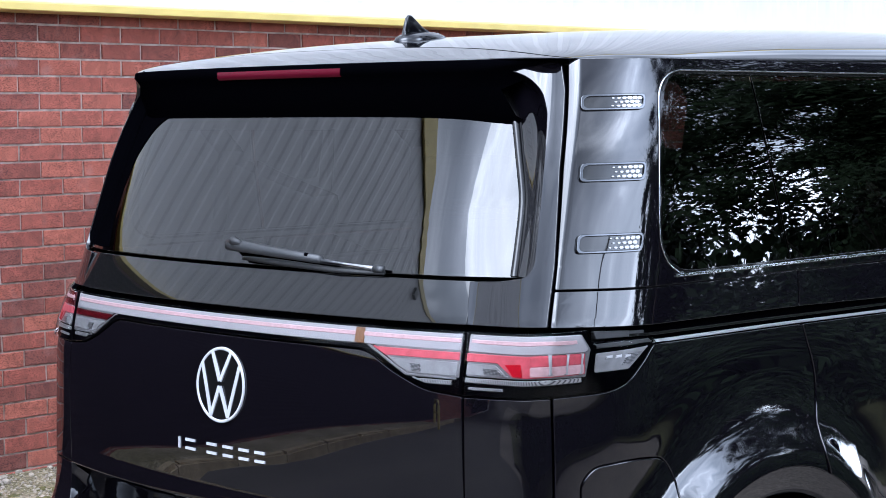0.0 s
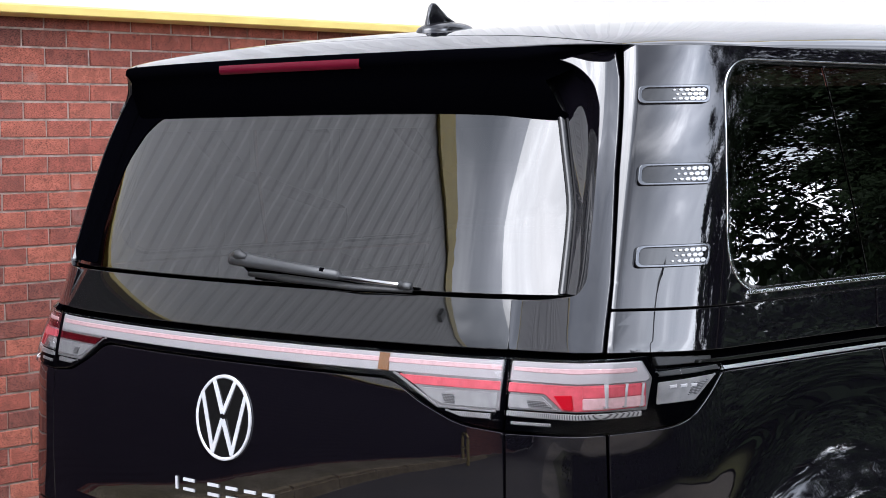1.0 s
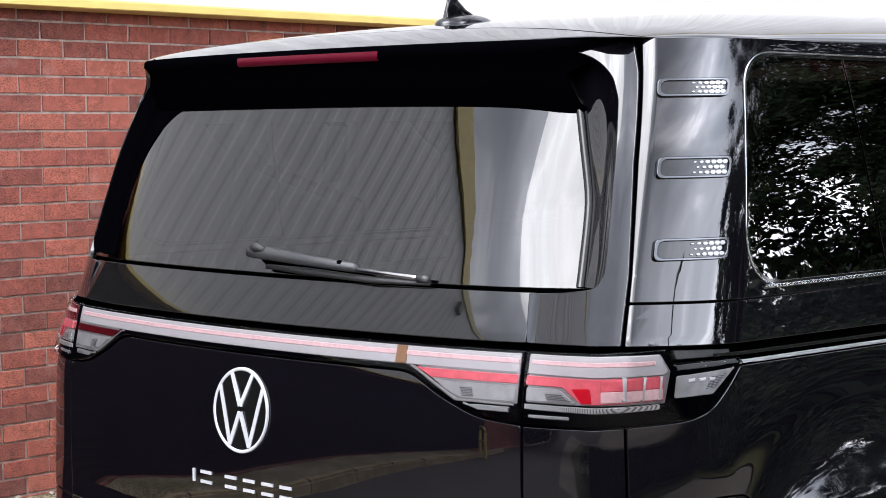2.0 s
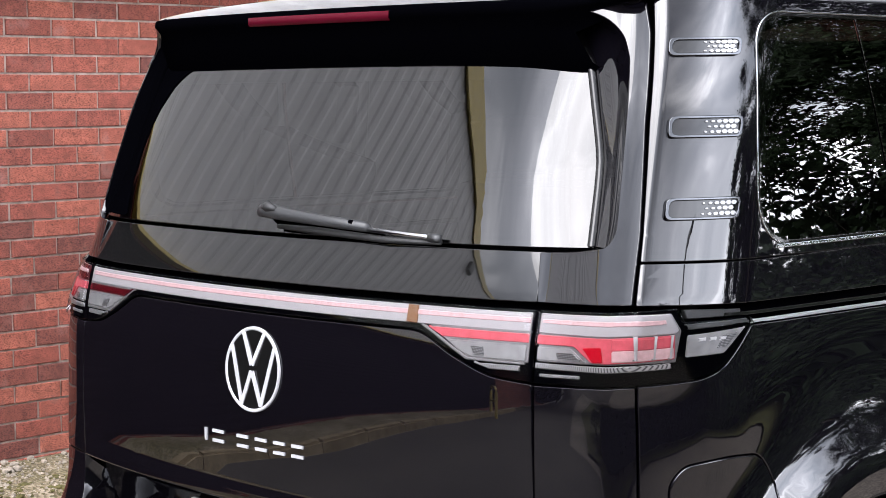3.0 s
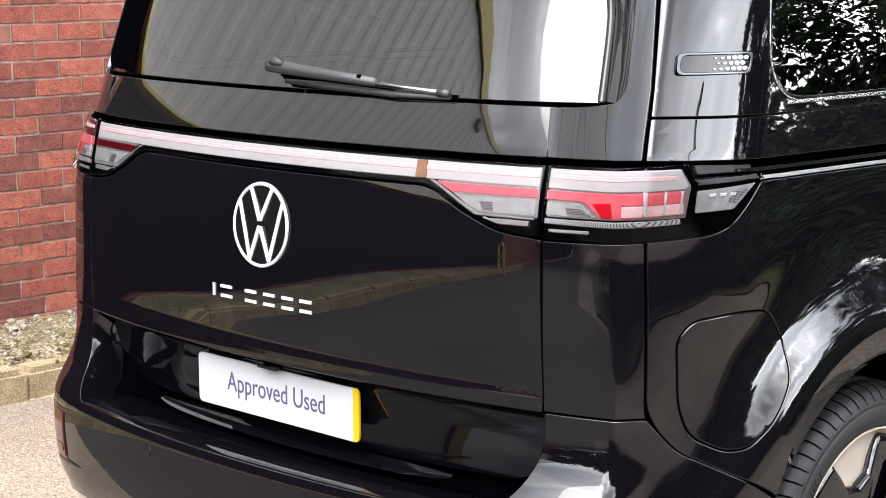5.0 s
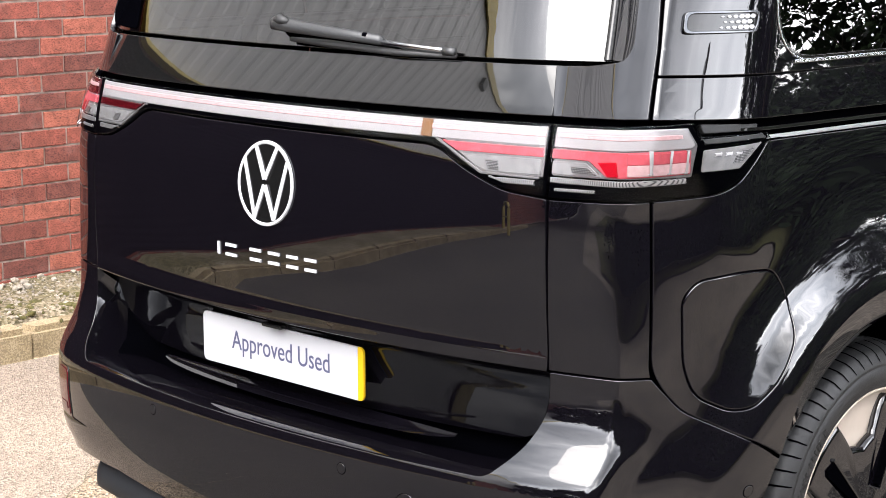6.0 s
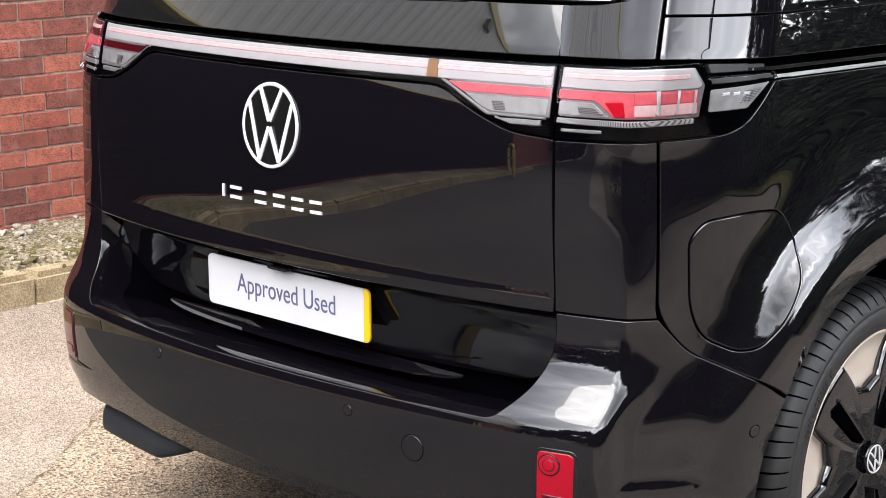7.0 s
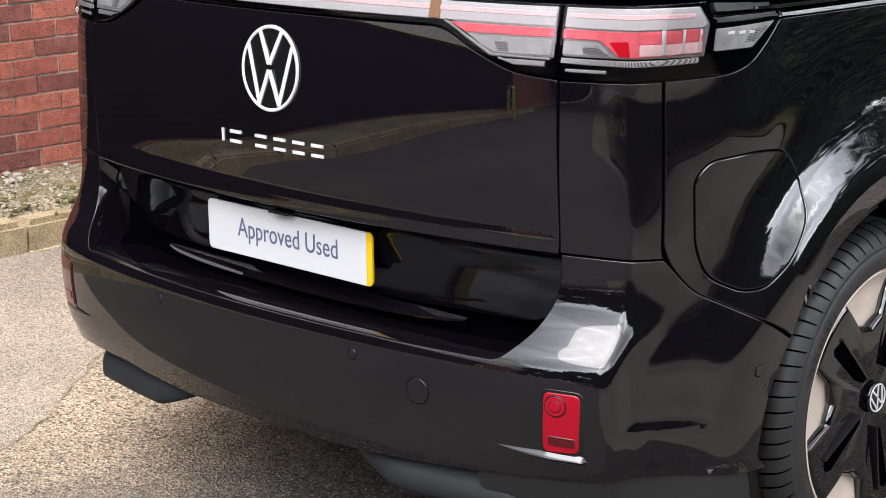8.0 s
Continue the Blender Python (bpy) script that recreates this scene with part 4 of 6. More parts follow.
panel("lower_glass", [(-0.697, 1.2435), (0.697, 1.2435), (0.690, 1.3335), (-0.690, 1.3335)], GLOSS, van, fn=pane, off=0.0, thick=0.006, step=0.03, r=0.003, label="gloss black panel below the rear window")
OUT_S = (0.855, 0.859, 0.859, 0.859, 0.858, 0.855, 0.845, 0.829, 0.795, 0.742)
OUT_Z = (1.338, 1.400, 1.500, 1.600, 1.680, 1.718, 1.748, 1.766, 1.781, 1.792)
INN_X = (0.762, 0.750, 0.728, 0.697, 0.668, 0.652, 0.635, 0.618, 0.600, 0.585)
INN_Z = (1.345, 1.400, 1.500, 1.600, 1.680, 1.705, 1.730, 1.752, 1.772, 1.790)
KT = tuple(range(10))
for f, sg in ((lambda p: p, 1), (mirror, -1)):
    cover = panel("pillar_cover", f([(0.7345, 1.2435, 0.003), (0.86, 1.2405, 0.001), (0.889, 1.2405, 0.003), (0.8915, 1.366), (0.884, 1.57), (0.885, 1.739), (0.879, 1.80, 0.003), (0.70, 1.803, 0.003), (0.745, 1.7925), (0.797, 1.7815, 0.01), (0.832, 1.766, 0.02), (0.8525, 1.736, 0.03),
                                     (0.8595, 1.69), (0.860, 1.37), (0.850, 1.343, 0.012), (0.80, 1.3345, 0.02), (0.7305, 1.333, 0.003)]), PAINT, van, step=0.02, label="black pillar cover beside the rear window")
    rows = []
    for k in np.linspace(0, 9, 46):
        a, b = skin(sg * curve(k, KT, OUT_S), curve(k, KT, OUT_Z)), pane(curve(k, KT, INN_X), curve(k, KT, INN_Z))
        a.x, a.y = a.x * sg, a.y + 0.004
        row = []
        for t in np.linspace(0, 1, 11):
            p = a.lerp(b, t)
            p.y += 0.012 * math.sin(math.pi * t) ** 2 * (1 - t)
            p.x *= sg
            row.append(p)
        rows.append(row)
    # left flank near-black: its lack of reflection is put into the colour
    side_tone = PAINT if sg > 0 else DARK
    part("inner_flank", grid_mesh("inner_flank", rows, side_tone, flip=sg > 0), side_tone, cover)
    rows = []
    for k in np.linspace(0, 8.5, 40):
        c = pane(curve(k, KT, INN_X), curve(k, KT, INN_Z))
        row = []
        for j in range(9):
            t = 2 * math.pi * j / 8
            p = c + Vector((-0.002 + 0.008 * math.cos(t), -0.004 + 0.008 * math.sin(t), 0))
            p.x *= sg
            row.append(p)
        rows.append(row)
    # left bead darkened the same way, by colour
    side_tone = GLOSS if sg > 0 else DARK
    part("glass_bead", grid_mesh("glass_bead", rows, side_tone, flip=sg < 0), side_tone, cover)

# black band, left only, painting the glass's dark reflection; shaped to the camera's view
DARK_BAND = [(-0.757, 1.348), (-0.745, 1.40), (-0.723, 1.50), (-0.692, 1.60), (-0.664, 1.68), (-0.60, 1.745, 0.02), (-0.32, 1.745), (-0.32, 1.7035), (-0.42, 1.7015, 0.03), (-0.495, 1.687, 0.04), (-0.555, 1.656, 0.04),
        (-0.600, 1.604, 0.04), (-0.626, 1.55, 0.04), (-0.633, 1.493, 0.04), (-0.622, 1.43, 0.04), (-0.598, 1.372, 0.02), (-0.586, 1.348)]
panel("glass_dark_band", DARK_BAND, DARK, rear_glass, fn=pane, off=0.003, thick=0.004, step=0.03, r=0.01, edge=0.001, label="matte black band painted for the dark reflection in the glass")

# roof and spoiler
RY = (0.128, 0.20, 0.30, 0.63, 1.2, 2.0, 2.8, 3.3, 3.7)
RZ = (1.803, 1.822, 1.843, 1.878, 1.908, 1.925, 1.908, 1.865, 1.80)


def roof_point(u, y):
    """u runs across the roof, y along its middle; the rim lies on the skin."""
    yc, xc, xs, yk = section(1.80)
    v = max(0.0, y - yc)
    out = 0.030 if u > 0 else 0.0
    hx = xs - (xs - xc - out) * flank_turn(v, 1.0 if u > 0 else 0.0)
    x = u * hx
    q = abs(u) * xc
    bow = 0.145 * q * q + (yk - yc - 0.145 * xc * xc) * max(0, (q - 0.5) / (xc - 0.5)) ** 4
    fade = max(0, 1 - max(0, v - 0.3) / 0.9)
    zc = curve(y, RY, RZ)
    return Vector((x, y + bow * fade - 1.24 * out * abs(u) ** 6 * max(0, 1 - v / 0.28), 1.7995 + (zc - 1.7995) * max(0.0, 1 - min(1.0, abs(u)) ** 2.8) ** 0.55))


def joint_y(u):
    """The joint between roof and spoiler sweeps back to the pillars."""
    return 0.303 - 0.150 * abs(u) ** 2.6


def roof_mesh(name, y0, y1, ny, nu=72, mat=PAINT, drop=0.0):
    us = [math.sin(k * math.pi / 2) for k in np.linspace(-1, 1, nu + 1)]
    return grid_mesh(name, [[(lambda p: Vector((p.x * (1 - 2 * drop), p.y, p.z - drop)))(roof_point(u, y0(u) + (y1(u) - y0(u)) * k)) for u in us] for k in np.linspace(0, 1, ny)], mat)


part("roof", roof_mesh("roof", lambda u: joint_y(u) + 0.003, lambda u: 3.65, 70), PAINT, van, "glossy black roof")
part("roof_joint", roof_mesh("roof_joint", lambda u: joint_y(u) - 0.012, lambda u: joint_y(u) + 0.012, 2, drop=0.006, mat=DARK), DARK, van)
spoiler = part("spoiler", roof_mesh("spoiler", lambda u: 0.1305, lambda u: joint_y(u) - 0.004, 14), PAINT, van, "black roof spoiler over the rear window")
rows = []
for dy, dz, half, lip in ((0.0, 0.0, 0.742, 1), (-0.005, -0.0015, 0.742, 1), (-0.008, -0.006, 0.742, 1), (-0.010, -0.022, 0.740, 1), (-0.004, -0.028, 0.735, 1), (0.010, -0.064, 0.640, 0), (0.032, -0.120, 0.655, 0), (0.066, -0.152, 0.68, 0)):
    row = []
    for u in np.linspace(-1, 1, 81):
        x = half * u
        k = min(1, max(0, (abs(x) - 0.58) / 0.16))
        row.append(roof_point(x / 0.715, 0.1305) + Vector((0, dy, dz * (1 - 0.85 * lip * k * k * (3 - 2 * k)))))
    rows.append(row)
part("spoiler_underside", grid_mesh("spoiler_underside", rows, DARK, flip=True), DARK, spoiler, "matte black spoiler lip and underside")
rows = [[roof_point(x / 0.715, 0.1305) + Vector((0, dy, dz)) for x in np.linspace(-0.203, 0.227, 21)] for dy, dz in ((-0.006, -0.0105), (-0.0115, -0.012), (-0.0125, -0.026), (-0.007, -0.031))]
part("brake_light", grid_mesh("brake_light", rows, BRAKE, flip=True), BRAKE, spoiler, "dark red high brake light")

# antenna fin: a low dome with a thin leaning blade
rows = []
for k in range(7):
    h = math.sin(k / 6 * math.pi / 2)
    wd = math.cos(k / 6 * math.pi / 2)
    rows.append([(0.036 * max(wd, 0.02) ** 0.8 * math.cos(t) * (1 - 0.35 * math.sin(t)), 0.635 + 0.09 * max(wd, 0.02) ** 0.8 * math.sin(t) - 0.012 * h, curve(0.635 + 0.09 * wd * math.sin(t), RY, RZ) - 0.004 + 0.022 * h) for t in np.linspace(0, 2 * math.pi, 33)[:-1]])
fin = part("antenna", grid_mesh("antenna", rows, PAINT, closed=True), PAINT, van, "glossy black shark fin antenna")
z0 = curve(0.6, RY, RZ)
prof = [(0.566, 0.010, 0.012), (0.570, 0.030, 0.008), (0.576, 0.056, 0.004), (0.584, 0.0625, 0.003), (0.598, 0.062, 0.003), (0.612, 0.052, 0.004), (0.634, 0.034, 0.006), (0.664, 0.019, 0.009), (0.690, 0.010, 0.010)]
rows = [[(sg * wt * (0.95 if f < 0.5 else 0.55 if f < 1 else 0.0), y, z0 + 0.004 + (h - 0.004) * f) for sg, f in ((1, 0.0), (1, 0.5), (1, 0.95), (1, 1.0), (-1, 0.95), (-1, 0.5), (-1, 0.0))] for y, h, wt in prof]
blade = part("antenna_blade", grid_mesh("antenna_blade", rows, PAINT), PAINT, van)

# wiper
def swept(name, pts, radii, mat, parent, flat=0.7, label="", n=10):
    rows = []
    for i, (p, r) in enumerate(zip(pts, radii)):
        p = Vector(p)
        d = (Vector(pts[min(i + 1, len(pts) - 1)]) - Vector(pts[max(i - 1, 0)])).normalized()
        a = Vector((0, -1, 0.45)).normalized()
        b = d.cross(a).normalized()
        rows.append([p + b * r * math.cos(2 * math.pi * k / n) + a * r * flat * math.sin(2 * math.pi * k / n) for k in range(n)])
    me = grid_mesh(name, rows, mat, closed=True)
    b2 = bmesh.new()
    b2.from_mesh(me)
    bmesh.ops.holes_fill(b2, edges=b2.edges)
    bmesh.ops.recalc_face_normals(b2, faces=b2.faces)
    b2.to_mesh(me)
    b2.free()
    return part(name, me, mat, parent, label)


at = lambda x, z, o: pane(x + 0.048 - 0.02 * (x + 0.07) / 0.5, z - 0.0165) + Vector((0, -0.9, 0.44)).normalized() * o
wiper = swept("wiper_arm", [at(-0.075, 1.389, 0.018), at(-0.068, 1.3895, 0.03), at(-0.045, 1.389, 0.036), at(0.0, 1.3855, 0.033), at(0.12, 1.378, 0.030), at(0.255, 1.3705, 0.026), at(0.262, 1.370, 0.02)],
              [0.006, 0.0135, 0.0165, 0.0150, 0.0122, 0.0105, 0.007], GREYPL, van, label="dark grey rear wiper arm")
swept("wiper_cap", [at(-0.052, 1.393, 0.042), at(-0.03, 1.393, 0.046), at(-0.005, 1.3895, 0.042)], [0.006, 0.012, 0.005], MATTE, wiper)
swept("wiper_blade", [at(-0.02, 1.367, 0.010), at(0.1, 1.3625, 0.012), at(0.30, 1.3535, 0.012), at(0.445, 1.354, 0.010)], [0.005, 0.008, 0.007, 0.005], MATTE, wiper, label="black wiper blade")
swept("wiper_tip", [at(0.255, 1.3685, 0.022), at(0.40, 1.3615, 0.018), at(0.43, 1.360, 0.018)], [0.0062, 0.005, 0.005], CHROME, wiper, label="bright wiper end")
swept("blade_clip", [at(0.418, 1.3605, 0.018), at(0.445, 1.3595, 0.016)], [0.0085, 0.008], GREYPL, wiper)
swept("arm_pad", [at(0.214, 1.3765, 0.0335), at(0.224, 1.376, 0.0335)], [0.0045, 0.0045], DARK, wiper, n=4)


# emblem, lettering as bars, plate
def flat_mesh(name, loops, y0, depth, mat, fn):
    """Extrudes closed outlines (x, z) out of the surface fn by depth."""
    bm = bmesh.new()
    for loop in loops:
        vs = [bm.verts.new((x, 0, z)) for x, z in loop]
        bm.faces.new(vs)
    bmesh.ops.triangulate(bm, faces=bm.faces[:])
    ext = bmesh.ops.extrude_face_region(bm, geom=bm.faces[:])
    top = {g for g in ext["geom"] if isinstance(g, bmesh.types.BMVert)}
    for v in bm.verts:
        p = fn(v.co.x, v.co.z)
        v.co = p + Vector((0, -(y0 + depth) if v in top else -y0, 0))
    bmesh.ops.recalc_face_normals(bm, faces=bm.faces)
    return mesh_of(bm, name, mat)


def stroke(x0, z0, x1, z1, w):
    d = Vector((x1 - x0, z1 - z0)).normalized() * w / 2
    return [(x0 - d.y, z0 + d.x), (x0 + d.y, z0 - d.x), (x1 + d.y, z1 - d.x), (x1 - d.y, z1 + d.x)]


EX, EZ, ER = 0.009, 1.061, 0.0885
seg = 64
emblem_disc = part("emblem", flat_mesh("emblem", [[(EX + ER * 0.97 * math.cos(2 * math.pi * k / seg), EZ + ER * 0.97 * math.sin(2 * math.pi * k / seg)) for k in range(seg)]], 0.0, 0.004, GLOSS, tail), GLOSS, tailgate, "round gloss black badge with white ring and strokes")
emblem_disc.parent = van
rows = []
for r, o in ((ER * 0.908, -0.001), (ER * 0.911, -0.0035), (ER * 0.938, -0.005), (ER * 0.98, -0.006), (ER * 0.998, -0.0045), (ER, -0.001)):
    rows.append([tail(EX + r * math.cos(t), EZ + r * math.sin(t)) + Vector((0, o, 0)) for t in np.linspace(0, 2 * math.pi, seg + 1)[:-1]])
bmr = grid_mesh("emblem_ring", rows, WHITE, closed=True, flip=False)
part("emblem_ring", bmr, WHITE, emblem_disc)
w = 0.0098
V = [(-0.0345, 0.0765, -0.0010, 0.0095), (0.0345, 0.0765, 0.0010, 0.0095), (-0.0690, 0.048, -0.0305, -0.0735), (0.0690, 0.048, 0.0305, -0.0735), (-0.0312, -0.0735, -0.0012, -0.0035), (0.0312, -0.0735, 0.0012, -0.0035)]
for x0, z0, x1, z1 in V:
    part("emblem_stroke", flat_mesh("emblem_stroke", [stroke(EX + x0, EZ + z0, EX + x1, EZ + z1, w)], 0.002, 0.0035, WHITE, tail), WHITE, emblem_disc)

for x0, x1 in ((-0.1545, -0.1475), (-0.126, -0.088), (-0.042, -0.006), (0.018, 0.053), (0.076, 0.110), (0.131, 0.165)):
    h = 0.0135
    wd = min(x1 - x0, 0.035)
    c = (x0 + x1) / 2
    if x1 - x0 < 0.01:
        loops = [[(x0, 0.9075 - h), (x1, 0.9075 - h), (x1, 0.9075 + h), (x0, 0.9075 + h)]]
    else:
        loops = [[(x0, 0.9075 - h), (x1, 0.9075 - h), (x1, 0.9075 - h + 0.0065), (x0, 0.9075 - h + 0.0065)], [(x0, 0.9075 + h - 0.0065), (x1, 0.9075 + h - 0.0065), (x1, 0.9075 + h), (x0, 0.9075 + h)]]
    for lp in loops:
        part("lettering_bar", flat_mesh("lettering_bar", [lp], 0.0, 0.003, WHITE, tail), WHITE, tailgate)

PLATE_Z, PLATE_Y = 0.6925, -0.013
bm = bmesh.new()
box(bm, -0.252, 0.240, PLATE_Y + 0.002, PLATE_Y + 0.024, PLATE_Z - 0.052, PLATE_Z + 0.052, 0.004)
holder = part("plate_holder", bm, MATTE, van, "black plate holder")


def plate_slab(name, x0, x1, y0, y1, h, r, mat, parent, left=True, right=True, label=""):
    pts = []
    for cx, cz, a0, on in ((x1 - r, h - r, 0, right), (x0 + r, h - r, 90, left), (x0 + r, -h + r, 180, left), (x1 - r, -h + r, 270, right)):
        if on:
            pts += [(cx + r * math.cos(radians(a0 + d)), cz + r * math.sin(radians(a0 + d))) for d in range(0, 91, 15)]
        else:
            pts.append((x1 if a0 in (0, 270) else x0, h if a0 in (0, 90) else -h))
    bm = bmesh.new()
    f = bm.faces.new([bm.verts.new((x, y1, PLATE_Z + z)) for x, z in pts])
    ext = bmesh.ops.extrude_face_region(bm, geom=[f])
    for v in ext["geom"]:
        if isinstance(v, bmesh.types.BMVert):
            v.co.y = y0
    bmesh.ops.recalc_face_normals(bm, faces=bm.faces)
    return part(name, bm, mat, parent, label)


plate = plate_slab("show_plate", -0.26, 0.243, PLATE_Y - 0.003, PLATE_Y + 0.002, 0.0555, 0.012, PLATEW, van, True, False, "white show plate with slate blue words and yellow end")
plate_slab("plate_end", 0.2432, 0.26, PLATE_Y - 0.003, PLATE_Y + 0.002, 0.0555, 0.012, PLATEY, plate, False, True, "yellow plate end")
fc = bpy.data.curves.new("words", "FONT")
fc.body, fc.align_x, fc.align_y, fc.size, fc.extrude = "Approved Used", "CENTER", "CENTER", 0.0535, 0.0004
fo = new("words", fc)
bpy.context.view_layer.update()
wm = bpy.data.meshes.new_from_object(fo.evaluated_get(bpy.context.evaluated_depsgraph_get()))
bpy.data.objects.remove(fo)
wx = [v.co.x for v in wm.vertices]
k = 0.318 / (max(wx) - min(wx))
for v in wm.vertices:
    v.co = Vector((v.co.x * k - 0.0, PLATE_Y - 0.0033 - v.co.z, PLATE_Z + 0.004 + v.co.y * 1.12))
wm.materials.clear()
wm.materials.append(INK)
part("lettering", wm, INK, plate, "slate blue words Approved Used")
bm = bmesh.new()
box(bm, -0.03, 0.03, -0.040, -0.02, 0.752, 0.7605, 0.003)
part("plate_lamp", bm, GLOSS, van)


# wheel arches and wheels
def arch_lip(centre, sg, d0=2, d1=178):
    rows = []
    for k in range(8):
        t = k / 7
        row = []
        for d in np.linspace(d0, d1, 60):
            dd = d if centre == HUB_Y else 180 - d
            r0, r1 = arch_r(dd), 0.445
            r = r0 + (r1 - r0) * min(1, t * 1.35)
            y, z = centre + r * math.cos(radians(d)), HUB_Z + r * math.sin(radians(d))
            x = skin(side_s(y, z) if centre == HUB_Y else 2.0, z).x
            o = -0.003 - 0.014 * min(1, t * 1.35) if t < 0.74 else -0.017 - 0.05 * (t - 0.74) / 0.26
            row.append((sg * (x + o), y, z))
        rows.append(row)
    return grid_mesh("arch_lip", rows, PAINT, flip=sg < 0)


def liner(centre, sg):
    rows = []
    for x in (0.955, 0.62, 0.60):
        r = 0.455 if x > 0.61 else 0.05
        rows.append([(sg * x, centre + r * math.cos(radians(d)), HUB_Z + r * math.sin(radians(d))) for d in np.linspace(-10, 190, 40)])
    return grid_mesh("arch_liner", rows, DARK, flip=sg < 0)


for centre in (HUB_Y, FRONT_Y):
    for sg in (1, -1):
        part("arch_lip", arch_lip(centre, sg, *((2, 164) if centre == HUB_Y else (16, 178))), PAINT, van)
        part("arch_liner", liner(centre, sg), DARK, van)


def build_wheel():
    """A wheel about the origin, its outer side towards +x."""
    hub = new("wheel")
    R, NB = 0.3735, 72
    prof = [(-0.120, 0.262), (-0.130, 0.30), (-0.128, 0.335), (-0.112, 0.362), (-0.075, 0.371), (-0.070, 0.363), (-0.060, 0.363), (-0.055, 0.3725), (-0.005, R), (0.0, 0.364), (0.008, 0.364), (0.013, R),
            (0.052, 0.3725), (0.057, 0.363), (0.067, 0.363), (0.072, 0.3715), (0.090, 0.3685), (0.108, 0.362), (0.118, 0.354), (0.1245, 0.343), (0.1285, 0.333), (0.1290, 0.330), (0.1278, 0.3285), (0.1298, 0.326), (0.1318, 0.312), (0.1320, 0.304), (0.1305, 0.296), (0.128, 0.290), (0.1288, 0.287), (0.1262, 0.2835), (0.122, 0.2805), (0.110, 0.276)]
    tyre = part("tyre", lathe("tyre", prof, RUBBER, 144), RUBBER, hub, "black road tyre")
    # shoulder grooves, one mesh: dark strips laid on for the shade in them
    cut = [(0.073, 0.3718), (0.090, 0.3689), (0.108, 0.3624), (0.118, 0.3545), (0.1246, 0.3435), (0.127, 0.337)]
    verts, faces = [], []
    for k in range(NB):
        base = len(verts)
        for i, (a, r) in enumerate(cut):
            lean = -0.010 * (i / 5)
            for dt in (-0.0066, 0.0066):
                t = 2 * math.pi * k / NB + dt * (1 - 0.45 * i / 5) + lean * 3
                verts.append((a + 0.0006, (r + 0.0006) * math.cos(t), (r + 0.0006) * math.sin(t)))
        for i in range(5):
            faces.append((base + 2 * i, base + 2 * i + 1, base + 2 * i + 3, base + 2 * i + 2))
    me = bpy.data.meshes.new("groove_shade")
    me.from_pydata(verts, [], faces)
    me.materials.append(DARK)
    tagged(part("groove_shade", me, DARK, hub), kind="stuff")
    # raised writing on the sidewall as bars
    for k, (d, ln) in enumerate(((156.5, 1.6), (158.6, 1.6), (160.7, 1.6), (162.8, 1.6), (164.9, 1.6), (152.5, 2.0), (150.0, 1.6), (147.6, 1.4), (145.4, 1.4), (143.4, 1.4), (138.5, 2.4))):
        bm = bmesh.new()
        vs = []
        for dd, r in ((d, 0.296), (d + ln * 0.75, 0.296), (d + ln * 0.75, 0.312), (d, 0.312)):
            vs.append(bm.verts.new((0.1335, r * math.cos(radians(dd)), r * math.sin(radians(dd)))))
        f = bm.faces.new(vs)
        ex = bmesh.ops.extrude_face_region(bm, geom=[f])
        for v in ex["geom"]:
            if isinstance(v, bmesh.types.BMVert):
                v.co.x -= 0.004
        bmesh.ops.recalc_face_normals(bm, faces=bm.faces)
        part("sidewall_bar", bm, MATTE, hub)
    rim = part("rim", lathe("rim", [(0.112, 0.2765), (0.1245, 0.2805), (0.1245, 0.2755), (0.112, 0.272), (0.100, 0.260), (0.096, 0.235), (0.088, 0.14), (0.085, 0.05), (0.085, 0.001)], ALLOY, 96), ALLOY, hub, "polished alloy rim")
    # black five-armed face
    def arm_r(t):
        t = (t + 36) % 72 - 36
        a = abs(t)
        return 0.264 if a < 16 else 0.264 - (a - 16) / 6 * 0.085 if a < 22 else 0.179 - (a - 22) / 14 * 0.018
    rows = []
    NA = 360
    for fr, x in ((0.0, 0.104), (0.3, 0.106), (0.6, 0.110), (0.93, 0.1135), (1.0, 0.1115), (1.0, 0.094)):
        rows.append([(x, fr * arm_r(d) * math.cos(radians(d)), fr * arm_r(d) * math.sin(radians(d))) for d in range(NA)])
    part("wheel_face", grid_mesh("wheel_face", rows, PAINT, closed=True, flip=True), PAINT, hub, "gloss black five-armed wheel insert")
    for k in range(5):
        c, s = math.cos(radians(72 * k)), math.sin(radians(72 * k))
        bm = bmesh.new()
        # black slab beside each arm's ridge, painting the shade of its slot
        vs = []
        for u, v in ((0.068, -0.005), (0.205, -0.010), (0.216, 0.014), (0.203, 0.022), (0.074, 0.007)):
            vs.append(bm.verts.new((0.1160, u * c - v * s, u * s + v * c)))
        f = bm.faces.new(vs)
        ex = bmesh.ops.extrude_face_region(bm, geom=[f])
        for v in ex["geom"]:
            if isinstance(v, bmesh.types.BMVert):
                v.co.x -= 0.012
        bmesh.ops.recalc_face_normals(bm, faces=bm.faces)
        part("arm_slot_shade", bm, DARK, hub)
        bm = bmesh.new()
        vs = []
        for u, v in ((0.066, -0.010), (0.212, -0.017), (0.212, -0.011), (0.066, -0.006)):
            vs.append(bm.verts.new((0.118, u * c - v * s, u * s + v * c)))
        f = bm.faces.new(vs)
        ex = bmesh.ops.extrude_face_region(bm, geom=[f])
        for v in ex["geom"]:
            if isinstance(v, bmesh.types.BMVert):
                v.co.x -= 0.012
        bmesh.ops.recalc_face_normals(bm, faces=bm.faces)
        part("arm_ridge", bm, GLOSS, hub)
